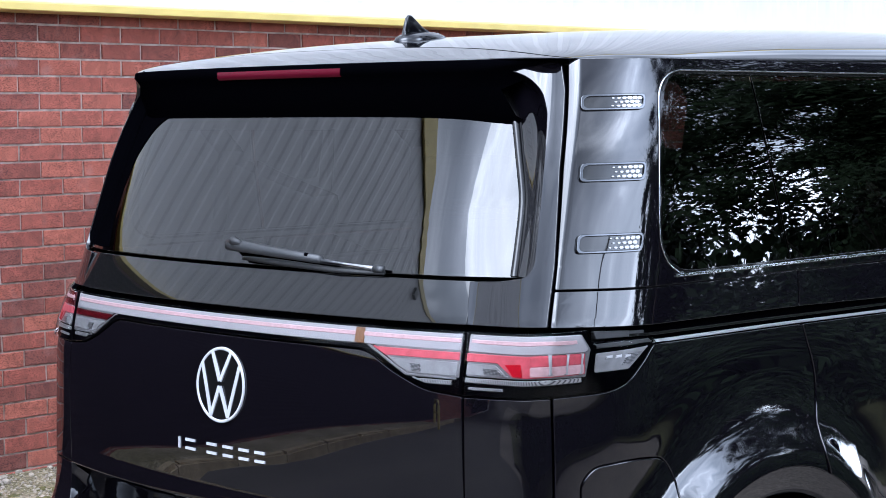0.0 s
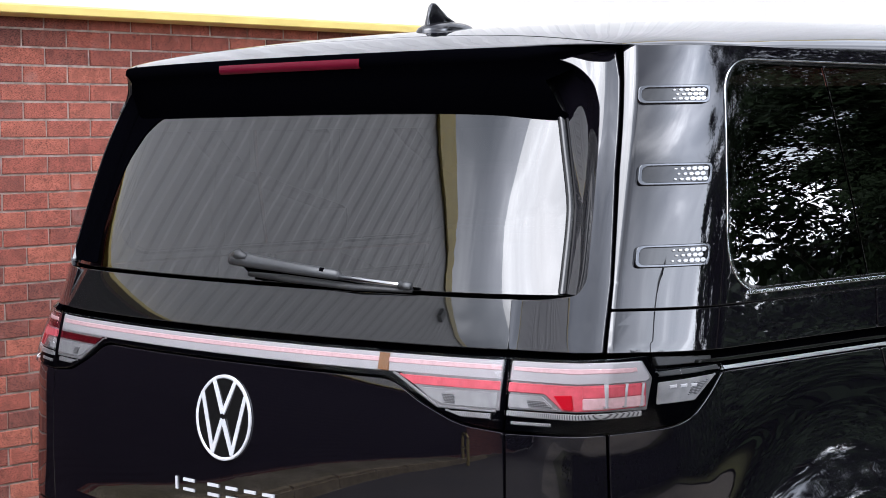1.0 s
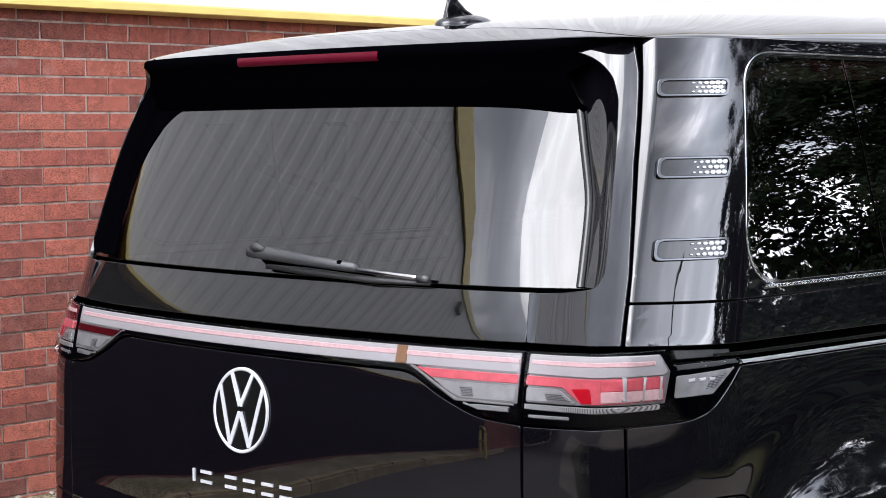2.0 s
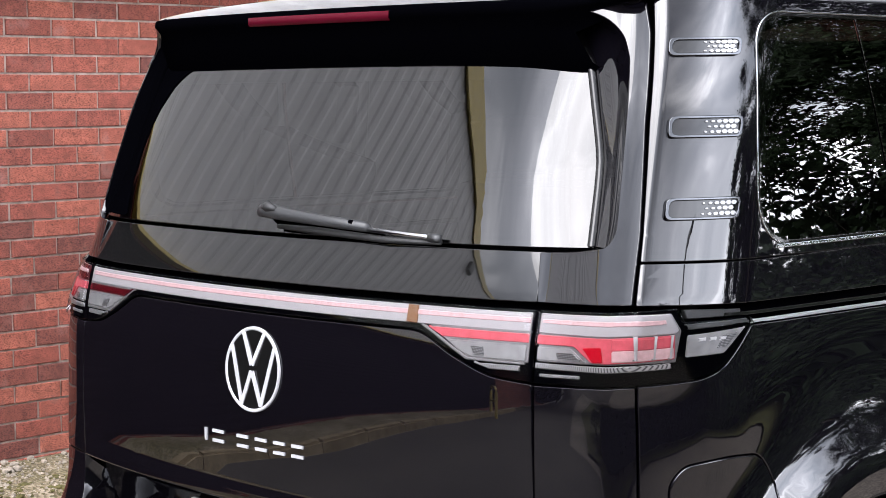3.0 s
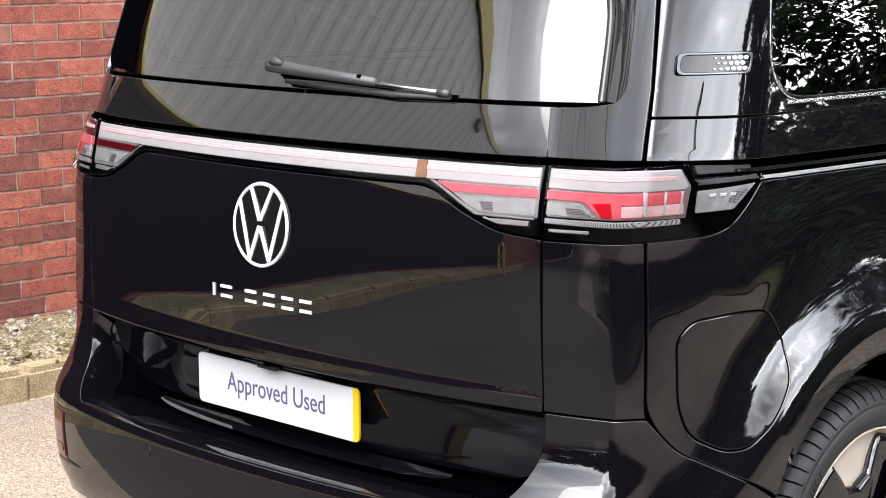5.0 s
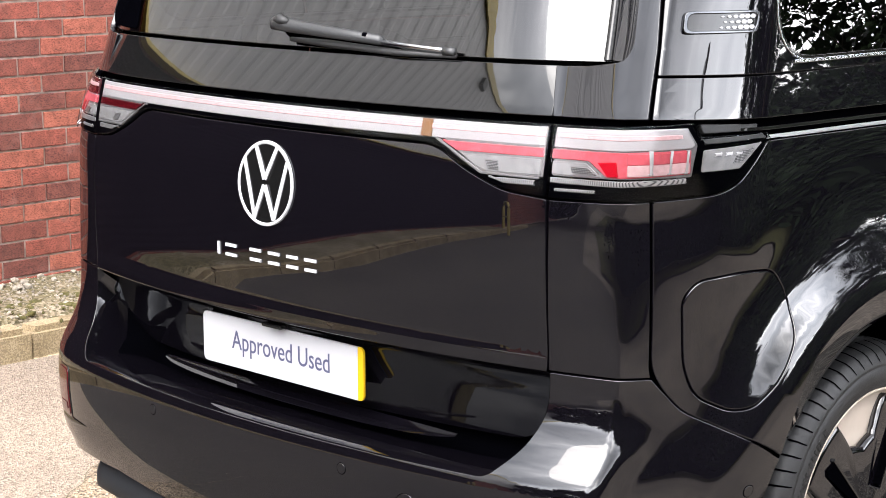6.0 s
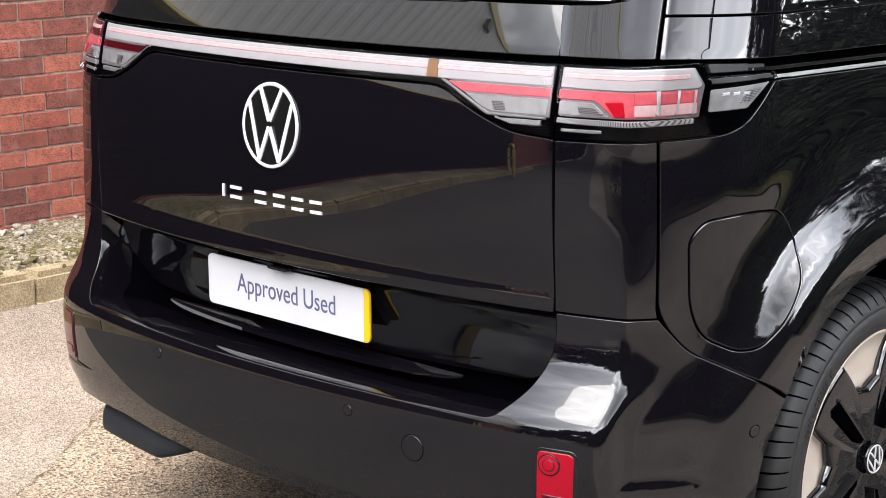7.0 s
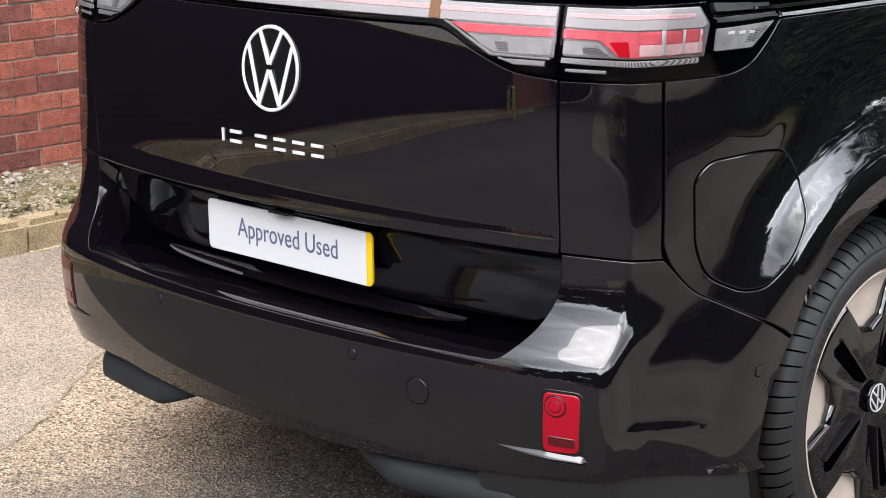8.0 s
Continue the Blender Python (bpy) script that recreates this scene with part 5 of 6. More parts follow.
    cap = part("hub_cap", lathe("hub_cap", [(0.1125, 0.034), (0.1165, 0.0335), (0.1175, 0.031), (0.1175, 0.001)], GLOSS, 40), GLOSS, hub, "black hub cap with white badge")
    part("cap_ring", lathe("cap_ring", [(0.117, 0.031), (0.1185, 0.0305), (0.1185, 0.0275), (0.117, 0.027)], WHITE, 40), WHITE, hub)
    for x0, z0, x1, z1 in V:
        bm = bmesh.new()
        lp = stroke(x0 * 0.33, z0 * 0.33, x1 * 0.33, z1 * 0.33, 0.0042)
        ca, sa = math.cos(radians(31)), math.sin(radians(31))
        f = bm.faces.new([bm.verts.new((0.1188, a * ca - b * sa, a * sa + b * ca)) for a, b in lp])
        ex = bmesh.ops.extrude_face_region(bm, geom=[f])
        for v in ex["geom"]:
            if isinstance(v, bmesh.types.BMVert):
                v.co.x -= 0.002
        bmesh.ops.recalc_face_normals(bm, faces=bm.faces)
        part("cap_stroke", bm, WHITE, hub)
    return hub


ROLL = -8   # how far the wheels stand turned
wheel = build_wheel()
for sg, y in ((1, HUB_Y), (1, FRONT_Y), (-1, HUB_Y), (-1, FRONT_Y)):
    # the wheel's parts hang one level under the van's wheel
    m = pose(sg * 0.840, y + 0.012, HUB_Z + 0.001, ROLL, 0, 0 if sg > 0 else 180)
    if sg > 0 and y == HUB_Y:
        wheel.matrix_basis = m
        w_ob = wheel
    else:
        w_ob = copy_thing(wheel, m)
    w_ob.parent = van

# ---- the van's front half, plain ----
def nose_ring(z, n=40):
    """Half contour of the nose at height z, from the right flank round to the left one."""
    xs = section(min(z, 1.79))[2]
    yf = curve(z, (0.2, 0.35, 0.6, 0.9, 1.15, 1.30, 1.55, 1.80), (4.52, 4.58, 4.60, 4.55, 4.40, 4.20, 3.78, 3.40))
    y0 = min(3.0, yf - 0.5)
    return [Vector((xs * math.copysign(abs(math.cos(t)) ** 0.45, math.cos(t)), y0 + (yf - y0) * math.sin(t) ** 0.9, z)) for t in np.linspace(0, math.pi, n)]


def nose(name, z0, z1, mat, label="", inset=0.0, lo=0.0, hi=math.pi):
    rows = []
    for z in np.linspace(z0, z1, 14):
        row = nose_ring(z)
        rows.append([Vector((p.x * (1 - inset), p.y - inset, p.z)) for p in row])
    part(name, grid_mesh(name, rows, mat), mat, van, label)


nose("front_bumper", 0.24, 0.36, MATTE, "matte black front valance")
nose("front_body", 0.36, 1.18, PAINT, "black front bodywork", 0.004)
nose("windscreen", 1.18, 1.80, GLASS, "dark windscreen", 0.006)
bm = bmesh.new()
box(bm, -0.80, 0.80, 0.25, 4.2, 0.28, 0.34)
part("floor_pan", bm, DARK, van)
bm = bmesh.new()
box(bm, -0.84, 0.84, 0.10, 4.0, 0.90, 0.94)
part("load_floor", bm, SEAT, van)
for yy in (1.35, 2.3, 3.0):
    for xx in (-0.5, 0.0, 0.5):
        if xx == 0 and yy > 2.5:
            continue
        bm = bmesh.new()
        box(bm, xx - 0.22, xx + 0.22, yy - 0.06, yy + 0.08, 0.94, 1.38, 0.04)
        box(bm, xx - 0.13, xx + 0.13, yy - 0.05, yy + 0.05, 1.40, 1.56, 0.03)
        part("seat_back", bm, SEAT, van)
for sg in (1, -1):
    bm = bmesh.new()
    box(bm, sg * 1.12 - 0.09, sg * 1.12 + 0.09, 3.42, 3.52, 1.14, 1.30, 0.03)
    part("door_mirror", bm, PAINT, van)
    bm = bmesh.new()
    box(bm, min(sg * 0.90, sg * 1.06), max(sg * 0.90, sg * 1.06), 3.44, 3.49, 1.15, 1.19, 0.01)
    part("mirror_arm", bm, PAINT, van)

# ---- ground ----
GX = -2.765   # road edge of the kerb
# two layings of asphalt meet along an uneven seam
seam = [(-0.7, -300.0), (-0.7, -4.0), (-0.78, -1.2), (-0.88, -0.5), (-0.94, -0.28), (-1.009, -0.124), (-1.092, 0.031), (-1.204, 0.177), (-1.34, 0.34), (-1.473, 0.488), (-1.68, 0.80), (-1.85, 1.4), (-1.95, 3.0), (-2.0, 8.0), (-2.0, 300.0)]
seam[2:2] = [(-0.7, -6.5), (-0.7, -5.2), (-0.7, -3.8), (-0.83, -0.9)]
seam.sort(key=lambda p: p[1])
for y in np.arange(-0.85, 1.4, 0.05):
    x = next(a[0] + (c[0] - a[0]) * (y - a[1]) / (c[1] - a[1]) for a, c in zip(seam, seam[1:]) if a[1] <= y <= c[1])
    seam.append((x + 0.012 * noise.noise(Vector((y * 11, 0, 4))), float(y)))
seam.sort(key=lambda p: p[1])


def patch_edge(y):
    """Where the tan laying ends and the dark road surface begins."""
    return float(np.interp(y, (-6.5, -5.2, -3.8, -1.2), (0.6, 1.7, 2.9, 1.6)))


bm = bmesh.new()
lo = [bm.verts.new((GX, y, 0)) for x, y in seam]
mi = [bm.verts.new((x, y, 0)) for x, y in seam]
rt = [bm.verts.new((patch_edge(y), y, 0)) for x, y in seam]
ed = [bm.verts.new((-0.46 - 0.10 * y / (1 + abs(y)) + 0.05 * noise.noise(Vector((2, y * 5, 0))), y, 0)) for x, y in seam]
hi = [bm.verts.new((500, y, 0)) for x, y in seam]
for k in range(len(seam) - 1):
    # darker ground begins just out of view, added to darken the bumper's reflection
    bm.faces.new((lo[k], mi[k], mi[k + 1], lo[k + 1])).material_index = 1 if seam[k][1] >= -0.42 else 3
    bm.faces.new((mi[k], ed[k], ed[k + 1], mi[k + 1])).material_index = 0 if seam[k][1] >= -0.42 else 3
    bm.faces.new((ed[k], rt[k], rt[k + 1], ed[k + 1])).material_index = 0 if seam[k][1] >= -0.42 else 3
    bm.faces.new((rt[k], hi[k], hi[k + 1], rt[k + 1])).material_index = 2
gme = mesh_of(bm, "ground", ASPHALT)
gme.materials.append(ASPHALT2)
gme.materials.append(ASPHALT3)
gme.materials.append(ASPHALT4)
ground = new("ground", gme)
tagged(ground, "worn tan and grey asphalt yard with fine stones and painted van shade", "asphalt", kind="structure")
rnd = random.Random(17)
rows = []
for k in range(160):
    y = -1.5 + k * 0.02
    x = next(a[0] + (b[0] - a[0]) * (y - a[1]) / (b[1] - a[1]) for a, b in zip(seam, seam[1:]) if a[1] <= y <= b[1])
    x += 0.016 * noise.noise(Vector((0, y * 14, 0))) + 0.008 * noise.noise(Vector((0, y * 50, 2)))
    wd = max(0.0003, 0.0016 + 0.004 * noise.noise(Vector((5, y * 9, 0))))
    rows.append([(x - wd, y, 0.004), (x + wd, y, 0.004)])
tagged(new("ground_crack", grid_mesh("ground_crack", rows, VERGE, flip=True)), "narrow dirt-filled crack along the asphalt seam", "crack", kind="structure")
bm = bmesh.new()
h = [bm.verts.new(p) for p in ((-500, -300, -0.02), (GX - 0.001, -300, -0.02), (GX - 0.001, 300, -0.02), (-500, 300, -0.02))]
bm.faces.new(h)
tagged(new("ground_beyond", mesh_of(bm, "ground_beyond", VERGE)), "bare ground under and behind the building", "ground", kind="structure")

# kerb stones
kerb = thing("kerb", "weathered buff concrete kerb along the yard", "kerb", kind="structure")
rng = random.Random(5)
bm = bmesh.new()
box(bm, -0.065, 0.065, -0.452, 0.452, -0.10, 0.115, 0.0)
long_edges = [e for e in bm.edges if abs(e.verts[0].co.z - 0.115) < 1e-4 and abs(e.verts[1].co.z - 0.115) < 1e-4]
bmesh.ops.bevel(bm, geom=long_edges, offset=0.022, segments=4, affect="EDGES")
bmesh.ops.subdivide_edges(bm, edges=[e for e in bm.edges if e.calc_length() > 0.5], cuts=14)
for v in bm.verts:
    q = noise.noise(v.co * 9) * 0.004 + noise.noise(v.co * 30) * 0.002
    v.co += Vector((q, 0, q)) if abs(v.co.y) < 0.44 else Vector((q * 2, -q * 2 * (1 if v.co.y > 0 else -1), 0))
kme = mesh_of(bm, "kerb_stone", KERB)
JOINT = 1.12
for k in range(-14, 16):
    st = new("kerb_stone", kme)
    st.parent = kerb
    st.matrix_basis = pose(GX - 0.066, JOINT + 0.458 + k * 0.916, rng.uniform(-0.004, 0.004), 0, rng.uniform(-0.8, 0.8), rng.uniform(-0.25, 0.25))

# verge between kerb and wall
rows = []
for y in np.arange(-9, 13, 0.08):
    row = []
    for x in np.linspace(-3.62, GX - 0.105, 18):
        z = 0.128 - 0.035 * max(0, (x - GX + 0.19) / 0.085) + 0.012 * noise.noise(Vector((x * 4, y * 4, 0))) + 0.010 * noise.noise(Vector((x * 13, y * 13, 3)))
        row.append((x, y, z))
    rows.append(row)
verge = new("verge", grid_mesh("verge", rows, VERGE, flip=True))
tagged(verge, "strip of gravelly soil between kerb and wall", "verge", kind="structure")


def lumps(name, count, place, size, mat, label, seed):
    rnd = random.Random(seed)
    base = bmesh.new()
    bmesh.ops.create_icosphere(base, subdivisions=1, radius=1.0)
    bv = [v.co.copy() for v in base.verts]
    bf = [[v.index for v in f.verts] for f in base.faces]
    base.free()
    verts, faces = [], []
    for _ in range(count):
        c, r = place(rnd), size(rnd)
        a = rnd.uniform(0, 6.28)
        sx, sy, sz = (r * rnd.uniform(0.6, 1.3) for _ in range(3))
        k = len(verts)
        for v in bv:
            j = rnd.uniform(0.8, 1.15)
            x, y, z = v.x * sx * j, v.y * sy * j, v.z * sz * 0.7 * j
            verts.append((c[0] + x * math.cos(a) - y * math.sin(a), c[1] + x * math.sin(a) + y * math.cos(a), c[2] + z))
        faces += [[k + i for i in f] for f in bf]
    me = bpy.data.meshes.new(name)
    me.from_pydata(verts, [], faces)
    me.materials.append(mat)
    return tagged(new(name, me), label, name, kind="stuff")


lumps("gravel", 4200, lambda r: (r.uniform(-3.50, GX - 0.14), r.uniform(0.2, 3.8), 0.132), lambda r: 0.0025 + 0.008 * r.random() ** 4, PEBBLE, "loose pale gravel scattered on the verge", 3)
lumps("rubble", 70, lambda r: (r.uniform(-3.50, -3.34), r.uniform(0.2, 3.8), 0.136), lambda r: 0.009 + 0.020 * r.random() ** 2, PEBBLE, "pale broken stones along the foot of the wall", 4)
lumps("moss", 520, lambda r: (r.gauss(-3.02, 0.09), r.uniform(0.2, 3.8), 0.130), lambda r: 0.008 + 0.018 * r.random() ** 2, MOSS, "olive moss patches on the verge", 6)
lumps("grit", 2600, lambda r: (r.uniform(-2.74, 0.9), r.uniform(-1.4, 1.9), 0.001), lambda r: 0.0012 + 0.004 * r.random() ** 4, PEBBLE, "fine loose grit on the asphalt", 7)

# ---- the building: brick base, flashing, ribbed cladding ----
WX, WY, WZ, TURN = -3.519, 1.802, 1.7536, 1.496
wall = thing("wall_brick", "red brick wall base in stretcher bond with grey mortar", "brick wall", kind="structure", at=(WX, WY, 0))
wall.rotation_euler = (0, 0, radians(TURN))
# local frame: y along the wall, x = 0 the brick face
BASE, TOP = 0.02, 2.156
Y0, Y1 = -30.0, 22.0
bm = bmesh.new()
box(bm, -0.25, -0.008, Y0, Y1, BASE, TOP)
part("mortar", bm, MORTAR, wall, "grey mortar bed")
rng = random.Random(11)
variants = []
for k in range(6):
    bm = bmesh.new()
    box(bm, -0.06, 0.0, -0.1080, 0.1080, -0.0336, 0.0336)
    front = [e for e in bm.edges if all(abs(v.co.x) < 1e-6 for v in e.verts)]
    bmesh.ops.bevel(bm, geom=front, offset=0.003, segments=1, affect="EDGES")
    for v in bm.verts:
        v.co += Vector((rng.uniform(-0.0012, 0.0012), rng.uniform(-0.0018, 0.0018), rng.uniform(-0.0014, 0.0014)))
    variants.append(mesh_of(bm, "brick", BRICK))
courses = range(-5, 23)
singles = 0
verts, faces = [], []
for r in courses:
    z = WZ - r * 0.075
    shift = 0.0 if r % 2 == 0 else 0.1125
    for c in range(-130, 94):
        y = shift + 0.1125 + c * 0.225
        if not Y0 < y < Y1:
            continue
        me = rng.choice(variants)
        dx = rng.uniform(-0.0025, 0.0015)
        near = -0.35 < y < 0.90 or (z > 1.85 and 0.5 < y < 2.8)
        if near and singles < 300:
            ob = new("brick", me)
            ob.parent = wall
            ob.location = (dx, y, z)
            singles += 1
        else:
            k = len(verts)
            verts += [(v.co.x + dx, v.co.y + y, v.co.z + z) for v in me.vertices]
            faces += [[k + i for i in p.vertices] for p in me.polygons]
me = bpy.data.meshes.new("more_bricks")
me.from_pydata(verts, [], faces)
me.materials.append(BRICK)
tagged(part("more_bricks", me, BRICK, wall), kind="stuff")

# dark sheets added out of view so the tailgate reflects a dark wall
dark_sheets = thing("wall_shutters", "unseen dark sheets over the bricks that darken the tailgate's reflection", "shutter", kind="structure", at=(WX, WY, 0))
dark_sheets.rotation_euler = (0, 0, radians(TURN))
for k in range(7):
    rows = []
    for i in range(30):
        z = 0.16 + i * 0.066
        rows += [[(0.012, -12.2 + k * 1.5, z), (0.012, -10.7 + k * 1.5, z)], [(0.0135, -12.2 + k * 1.5, z + 0.03), (0.0135, -10.7 + k * 1.5, z + 0.03)]]
    part("shutter_leaf", grid_mesh("shutter_leaf", rows, DARK_SHEET, smooth=False, flip=True), DARK_SHEET, dark_sheets)

EAVE = 5.9
flashing = thing("flashing", "yellow metal flashing strip above the bricks", "flashing", kind="structure", at=(WX, WY, 0))
flashing.rotation_euler = (0, 0, radians(TURN))
prof = [(-0.10, 2.139), (0.212, 2.1355), (0.218, 2.139), (0.218, 2.167), (0.212, 2.173), (-0.02, 2.196)]
part("strip", grid_mesh("strip", [[(x, Y0, z) for x, z in prof], [(x, Y1, z) for x, z in prof]], YELLOW, smooth=False, flip=True), YELLOW, flashing)
cladding = thing("wall_cladding", "pale grey ribbed metal cladding above the brick base", "cladding", kind="structure", at=(WX, WY, 0))
cladding.rotation_euler = (0, 0, radians(TURN))
P = 0.25
ribs = []
y = Y0
while y < Y1:
    ribs += [(0.0, y), (0.0, y + 0.10), (0.009, y + 0.14), (0.009, y + 0.21)]
    y += P
part("sheet", grid_mesh("sheet", [[(x + 0.005, yy, 2.190) for x, yy in ribs], [(x + 0.005, yy, EAVE) for x, yy in ribs]], CLAD, smooth=False, flip=True), CLAD, cladding, "ribbed sheet")
prof = [(0.040, EAVE - 0.02), (0.075, EAVE - 0.02), (0.075, EAVE + 0.26), (-0.3, EAVE + 0.27)]
part("eaves_trim", grid_mesh("eaves_trim", [[(x, Y0, z) for x, z in prof], [(x, Y1, z) for x, z in prof]], YELLOW, smooth=False, flip=True), YELLOW, cladding, "yellow eaves trim")
bm = bmesh.new()
box(bm, -14, -0.28, Y0, Y1, 0.0, EAVE + 0.24)
part("building_core", bm, CLAD, cladding)


# ---- trees opposite, seen in the van's side ----
def tree(at, height, spread, seed, leaves=7000, low=0.25, size=0.11, clumps_n=70, tight=1.0):
    rnd = random.Random(seed)
    ob = thing("tree", "leafy broad dark green tree across the yard", "tree", "trees across the yard", at=at)
    segs = []
    def limb(p, d, ln, r, lev):
        n = 5
        pts = [p]
        for i in range(n):
            d = (d + Vector((rnd.uniform(-.25, .25), rnd.uniform(-.25, .25), rnd.uniform(-.05, .18)))).normalized()
            pts.append(pts[-1] + d * ln / n)
        rows = []
        for i, q in enumerate(pts):
            rr = r * (1 - 0.6 * i / n)
            rows.append([(q.x + rr * math.cos(2 * math.pi * k / 8), q.y + rr * math.sin(2 * math.pi * k / 8), q.z) for k in range(8)])
        segs.append((rows, pts, lev))
        if lev < 2:
            for k in range(6 if lev == 0 else 4):
                q = pts[rnd.randint(2, n)]
                a = rnd.uniform(0, 6.28)
                dd = Vector((math.cos(a), math.sin(a), rnd.uniform(0.1, 0.8))).normalized()
                limb(q, dd, ln * rnd.uniform(0.45, 0.7), r * 0.26, lev + 1)
    limb(Vector((0, 0, 0)), Vector((0, 0, 1)), height * 0.6, height * 0.013, 0)
    verts, faces = [], []
    for rows, pts, lev in segs:
        k = len(verts)
        verts += [p for row in rows for p in row]
        for i in range(len(rows) - 1):
            for j in range(8):
                faces.append((k + i * 8 + j, k + i * 8 + (j + 1) % 8, k + (i + 1) * 8 + (j + 1) % 8, k + (i + 1) * 8 + j))
    me = bpy.data.meshes.new("trunk")
    me.from_pydata(verts, [], faces)
    me.materials.append(BARK)
    me.shade_smooth()
    part("trunk", me, BARK, ob, "brown trunk and limbs")
    clumps = []
    for _ in range(clumps_n):
        a, u, v = rnd.uniform(0, 6.28), rnd.uniform(-1, 1), rnd.random() ** 0.5
        c = Vector((math.cos(a) * spread * v * math.sqrt(1 - u * u * 0.6), math.sin(a) * spread * v * math.sqrt(1 - u * u * 0.6), height * (low + (1 - low) * (u + 1) / 2)))
        clumps.append((c, tight * spread * rnd.uniform(0.14, 0.34)))
    verts, faces = [], []
    for _ in range(leaves):
        c, r = rnd.choice(clumps)
        p = c + Vector((rnd.gauss(0, 0.5), rnd.gauss(0, 0.5), rnd.gauss(0, 0.42))) * r
        if p.z < 0.3:
            continue
        d = Vector((rnd.gauss(0, 1), rnd.gauss(0, 1), rnd.gauss(0, 0.6))).normalized()
        e = d.orthogonal().normalized()
        s = size * rnd.uniform(0.6, 1.4)
        k = len(verts)
        verts += [p - d * s, p + e * s * 0.5, p + d * s, p - e * s * 0.5]
        faces.append((k, k + 1, k + 2, k + 3))
    me = bpy.data.meshes.new("crown")
    me.from_pydata([tuple(v) for v in verts], [], faces)
    me.materials.append(LEAF)
    part("crown", me, LEAF, ob, "dark green leaves")
    return ob


def shrubs(name, count, place, size, seed, label):
    rnd = random.Random(seed)
    verts, faces = [], []
    for _ in range(count):
        p = Vector(place(rnd))
        d = Vector((rnd.gauss(0, 1), rnd.gauss(0, 1), rnd.gauss(0, 0.7))).normalized()
        q = d.orthogonal().normalized()
        s = size * rnd.uniform(0.6, 1.5)
        k = len(verts)
        verts += [p - d * s, p + q * s * 0.55, p + d * s, p - q * s * 0.55]
        faces.append((k, k + 1, k + 2, k + 3))
    me = bpy.data.meshes.new(name)
    me.from_pydata([tuple(v) for v in verts], [], faces)
    me.materials.append(LEAF)
    return tagged(new(name, me), label, name, kind="stuff")


def kx(y):
    """The far kerb of the yard."""
    return float(np.interp(y, (-6.0, -1.9, 1.7, 2.5, 3.3, 5.0, 20.0), (1.2, 5.3, 5.5, 4.2, 2.9, 2.5, 2.5)))


def hedge_top(y):
    return float(np.interp(y, (-3.0, 1.9, 2.5, 3.0, 4.0), (2.1, 2.1, 1.0, 1.0, 1.0))) + 0.4 * noise.noise(Vector((0, y * 0.7, 0))) + 0.3 * noise.noise(Vector((3, y * 2.3, 0)))


def bank(r):
    y = r.uniform(-8, 13)
    h = hedge_top(y)
    t = r.random() ** 0.7
    return (kx(y) + 0.55 + 1.3 * t + r.gauss(0, 0.12), y, max(0.10, 0.10 + h * t ** 0.6 + r.gauss(0, 0.1)))


# sheet added inside the hedge to block sky from the van's reflections
rows = [[(kx(y) + 1.25 + 0.06 * noise.noise(Vector((y * 6, z * 6, 2))), y, 0.03 + z * (hedge_top(y) - 0.08)) for z in np.linspace(0, 1, 10)] for y in np.arange(-8, 13, 0.1)]
tagged(new("hedge_backing", grid_mesh("hedge_backing", rows, LEAF, flip=False)), "unseen sheet inside the hedge that keeps sky from showing through", "hedge", kind="stuff")
shrubs("hedge", 150000, bank, 0.034, 31, "dark green ivy and shrub hedge across the yard")
rows = [[(kx(y) + 0.115 + u, y, 0.03 + 0.02 * noise.noise(Vector((u * 3, y * 3, 1)))) for u in np.linspace(0, 3.2, 9)] for y in np.arange(-14, 22, 0.2)]
tagged(new("grass_verge", grid_mesh("grass_verge", rows, GRASS, flip=True)), "strip of dry olive grass along the far side of the yard", "grass", kind="structure")
# hoop barrier beside the building, floodlight under the eaves, street lamp
barrier = thing("hoop_barrier", "yellow steel hoop barrier at the verge", "barrier", at=(-2.95, -9.4, 0.0))
def pipe(pts, r, mat, parent, name, n=10):
    rows = []
    for i, p in enumerate(pts):
        d = (Vector(pts[min(i + 1, len(pts) - 1)]) - Vector(pts[max(i - 1, 0)])).normalized()
        a = d.orthogonal().normalized()
        q = d.cross(a)
        rows.append([Vector(p) + (a * math.cos(t) + q * math.sin(t)) * r for t in np.linspace(0, 2 * math.pi, n + 1)[:-1]])
    return part(name, grid_mesh(name, rows, mat, closed=True), mat, parent)
hoop = [(0, 0, 0), (0, 0, 0.85), (0.03, 0.06, 0.95), (0.10, 0.18, 1.0), (0.36, 0.62, 1.0), (0.43, 0.74, 0.95), (0.46, 0.80, 0.85), (0.46, 0.80, 0)]
pipe(hoop, 0.045, YELLOW, barrier, "hoop")
pipe([(0.0, 0.0, 0.5), (0.46, 0.80, 0.5)], 0.03, YELLOW, barrier, "cross_bar")
flood = thing("floodlight", "small dark floodlight on a bracket under the eaves", "floodlight", at=(-3.30, -6.4, 5.55))
bm = bmesh.new()
box(bm, -0.02, 0.14, -0.16, 0.16, -0.13, 0.13, 0.02)
part("lamp_housing", bm, MATTE, flood)
pipe([(0, 0, 0.1), (-0.06, 0, 0.3), (-0.2, 0, 0.35)], 0.02, MATTE, flood, "bracket")
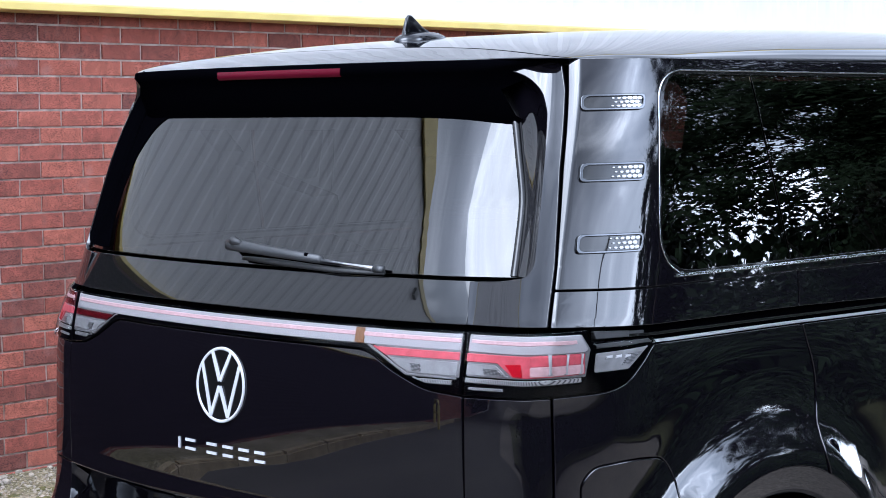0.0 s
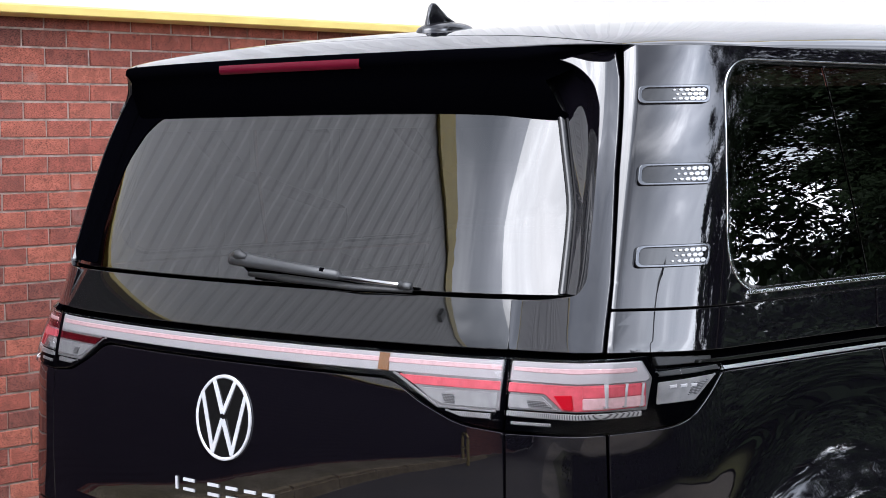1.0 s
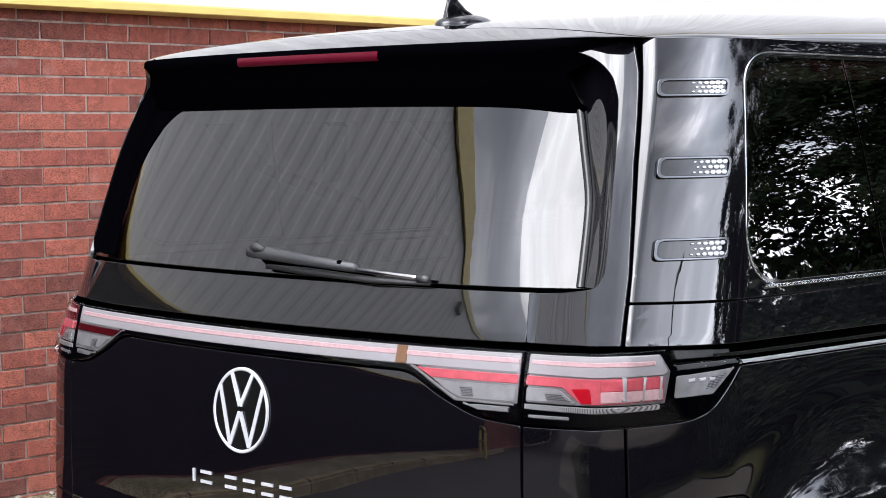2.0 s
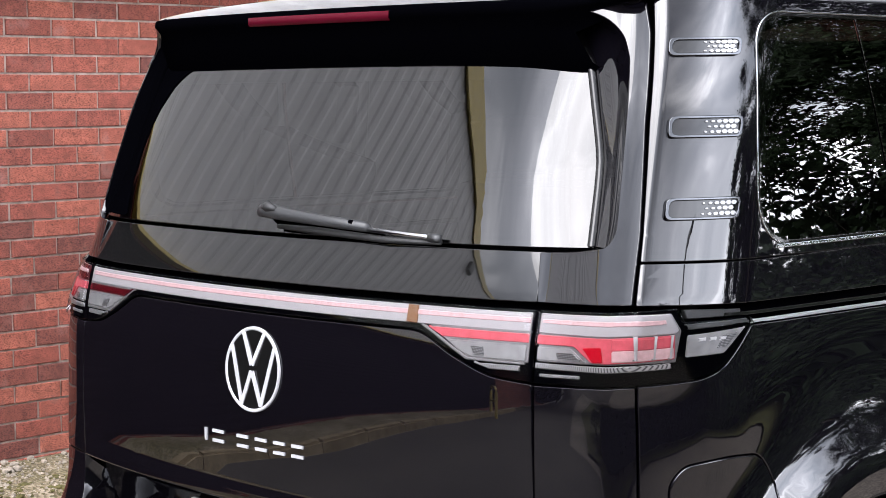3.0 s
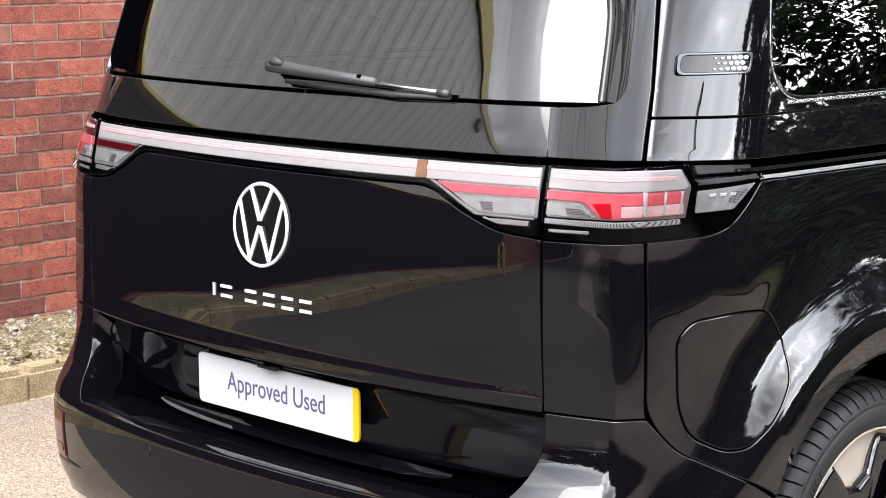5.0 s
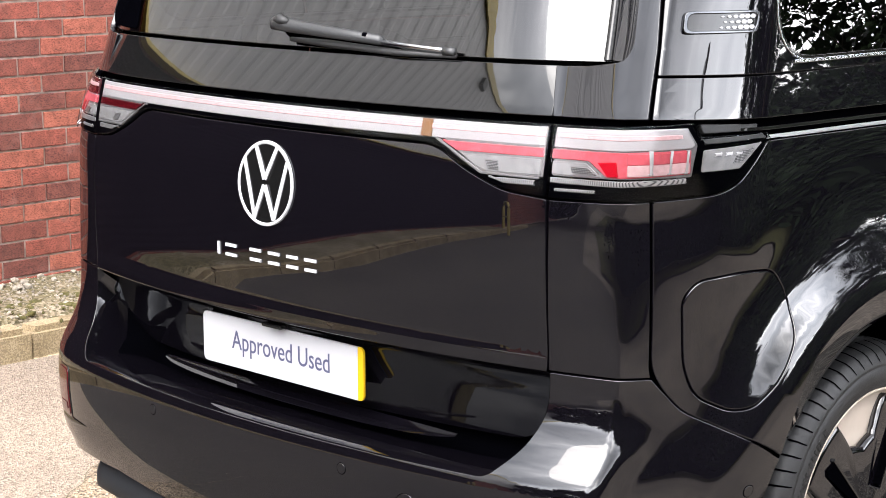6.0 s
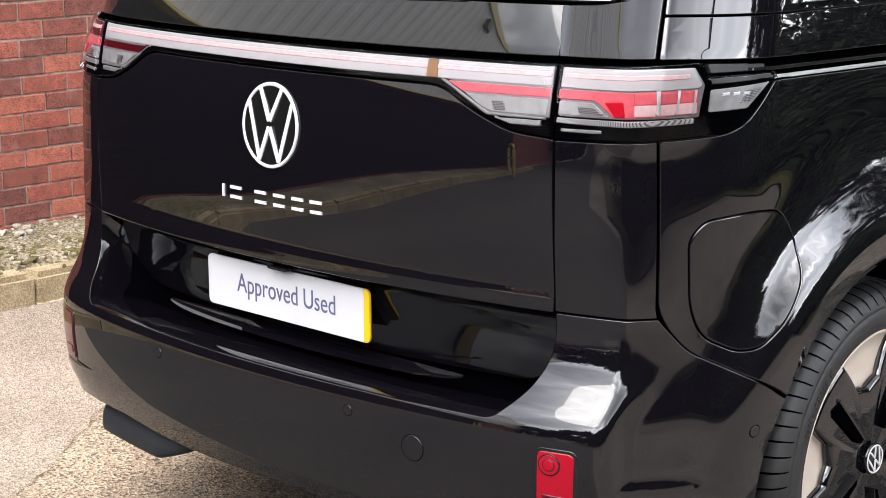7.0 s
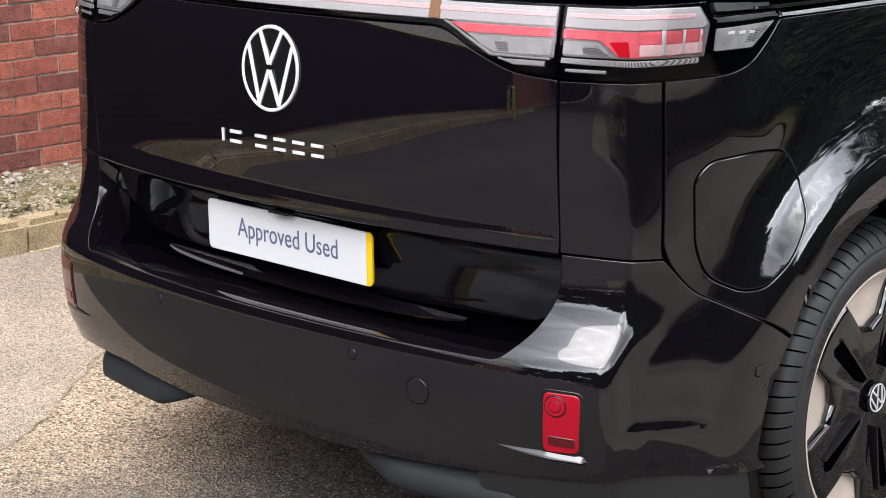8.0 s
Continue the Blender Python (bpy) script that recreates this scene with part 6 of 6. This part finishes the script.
pipe([(-0.05, 0.1, 0.1), (-0.04, 0.22, -0.3), (-0.06, 0.05, -0.9), (-0.08, 0.12, -1.8)], 0.015, MATTE, flood, "cable")
post = thing("street_lamp", "tall grey street lamp with a bent arm", "street lamp", at=(21.0, 7.6, 0))
pipe([(0, 0, 0), (0, 0, 2), (0, 0, 5.4), (-0.08, 0.1, 5.7), (-0.3, 0.4, 5.85), (-0.6, 0.8, 5.85)], 0.07, STEEL, post, "pole")
bm = bmesh.new()
box(bm, -0.95, -0.5, 0.72, 0.96, 5.78, 5.92, 0.04)
part("lantern", bm, MATTE, post)
tree((5.5, 10.9, 0), 14.0, 4.3, 1, 190000, 0.14, 0.055, 200, 0.62)
tree((6.1, 11.5, 0), 3.7, 1.35, 9, 60000, 0.05, 0.04, 60, 0.8)
tree((5.1, 8.7, 0), 3.6, 1.3, 8, 60000, 0.08, 0.03, 60, 0.8)
tree((5.5, 16.5, 0), 9.0, 3.4, 2, 40000, 0.12, 0.05)
tree((8.0, 25.0, 0), 10.0, 4.2, 4, 9000, 0.1, 0.16)
tree((8.7, 9.5, 0), 9.4, 2.2, 17, 60000, 0.30, 0.05, 80, 0.8)
tree((11.0, 10.6, 0), 4.0, 2.0, 14, 110000, 0.05, 0.05, 90, 0.8)
tree((12.4, 4.4, 0), 2.6, 1.8, 12, 110000, 0.06, 0.05, 80, 0.8)
for k in range(3):
    tree((26 + 3 * math.sin(k * 2.1), 14 + k * 7.0, 0), 2.9 + 0.4 * math.sin(k * 1.7), 3.6, 20 + k, 30000, 0.08, 0.06)
for k, (x, y) in enumerate(((15.5, 18.0), (12.6, 20.3), (9.4, 22.0))):
    tree((x, y, 0), 2.2 + 0.3 * math.sin(k * 2.9), 2.6, 60 + k, 26000, 0.03, 0.07)
# row out of view, added to darken what the tailgate reflects
for k, (x, y) in enumerate(((-1.5, -19.0), (3.5, -17.0), (8.5, -18.0), (13.5, -16.5), (-6.5, -20.0))):
    tree((x, y, 0), 5.2 + 0.8 * math.sin(k * 2.3), 3.4, 40 + k, 26000, 0.02, 0.14)
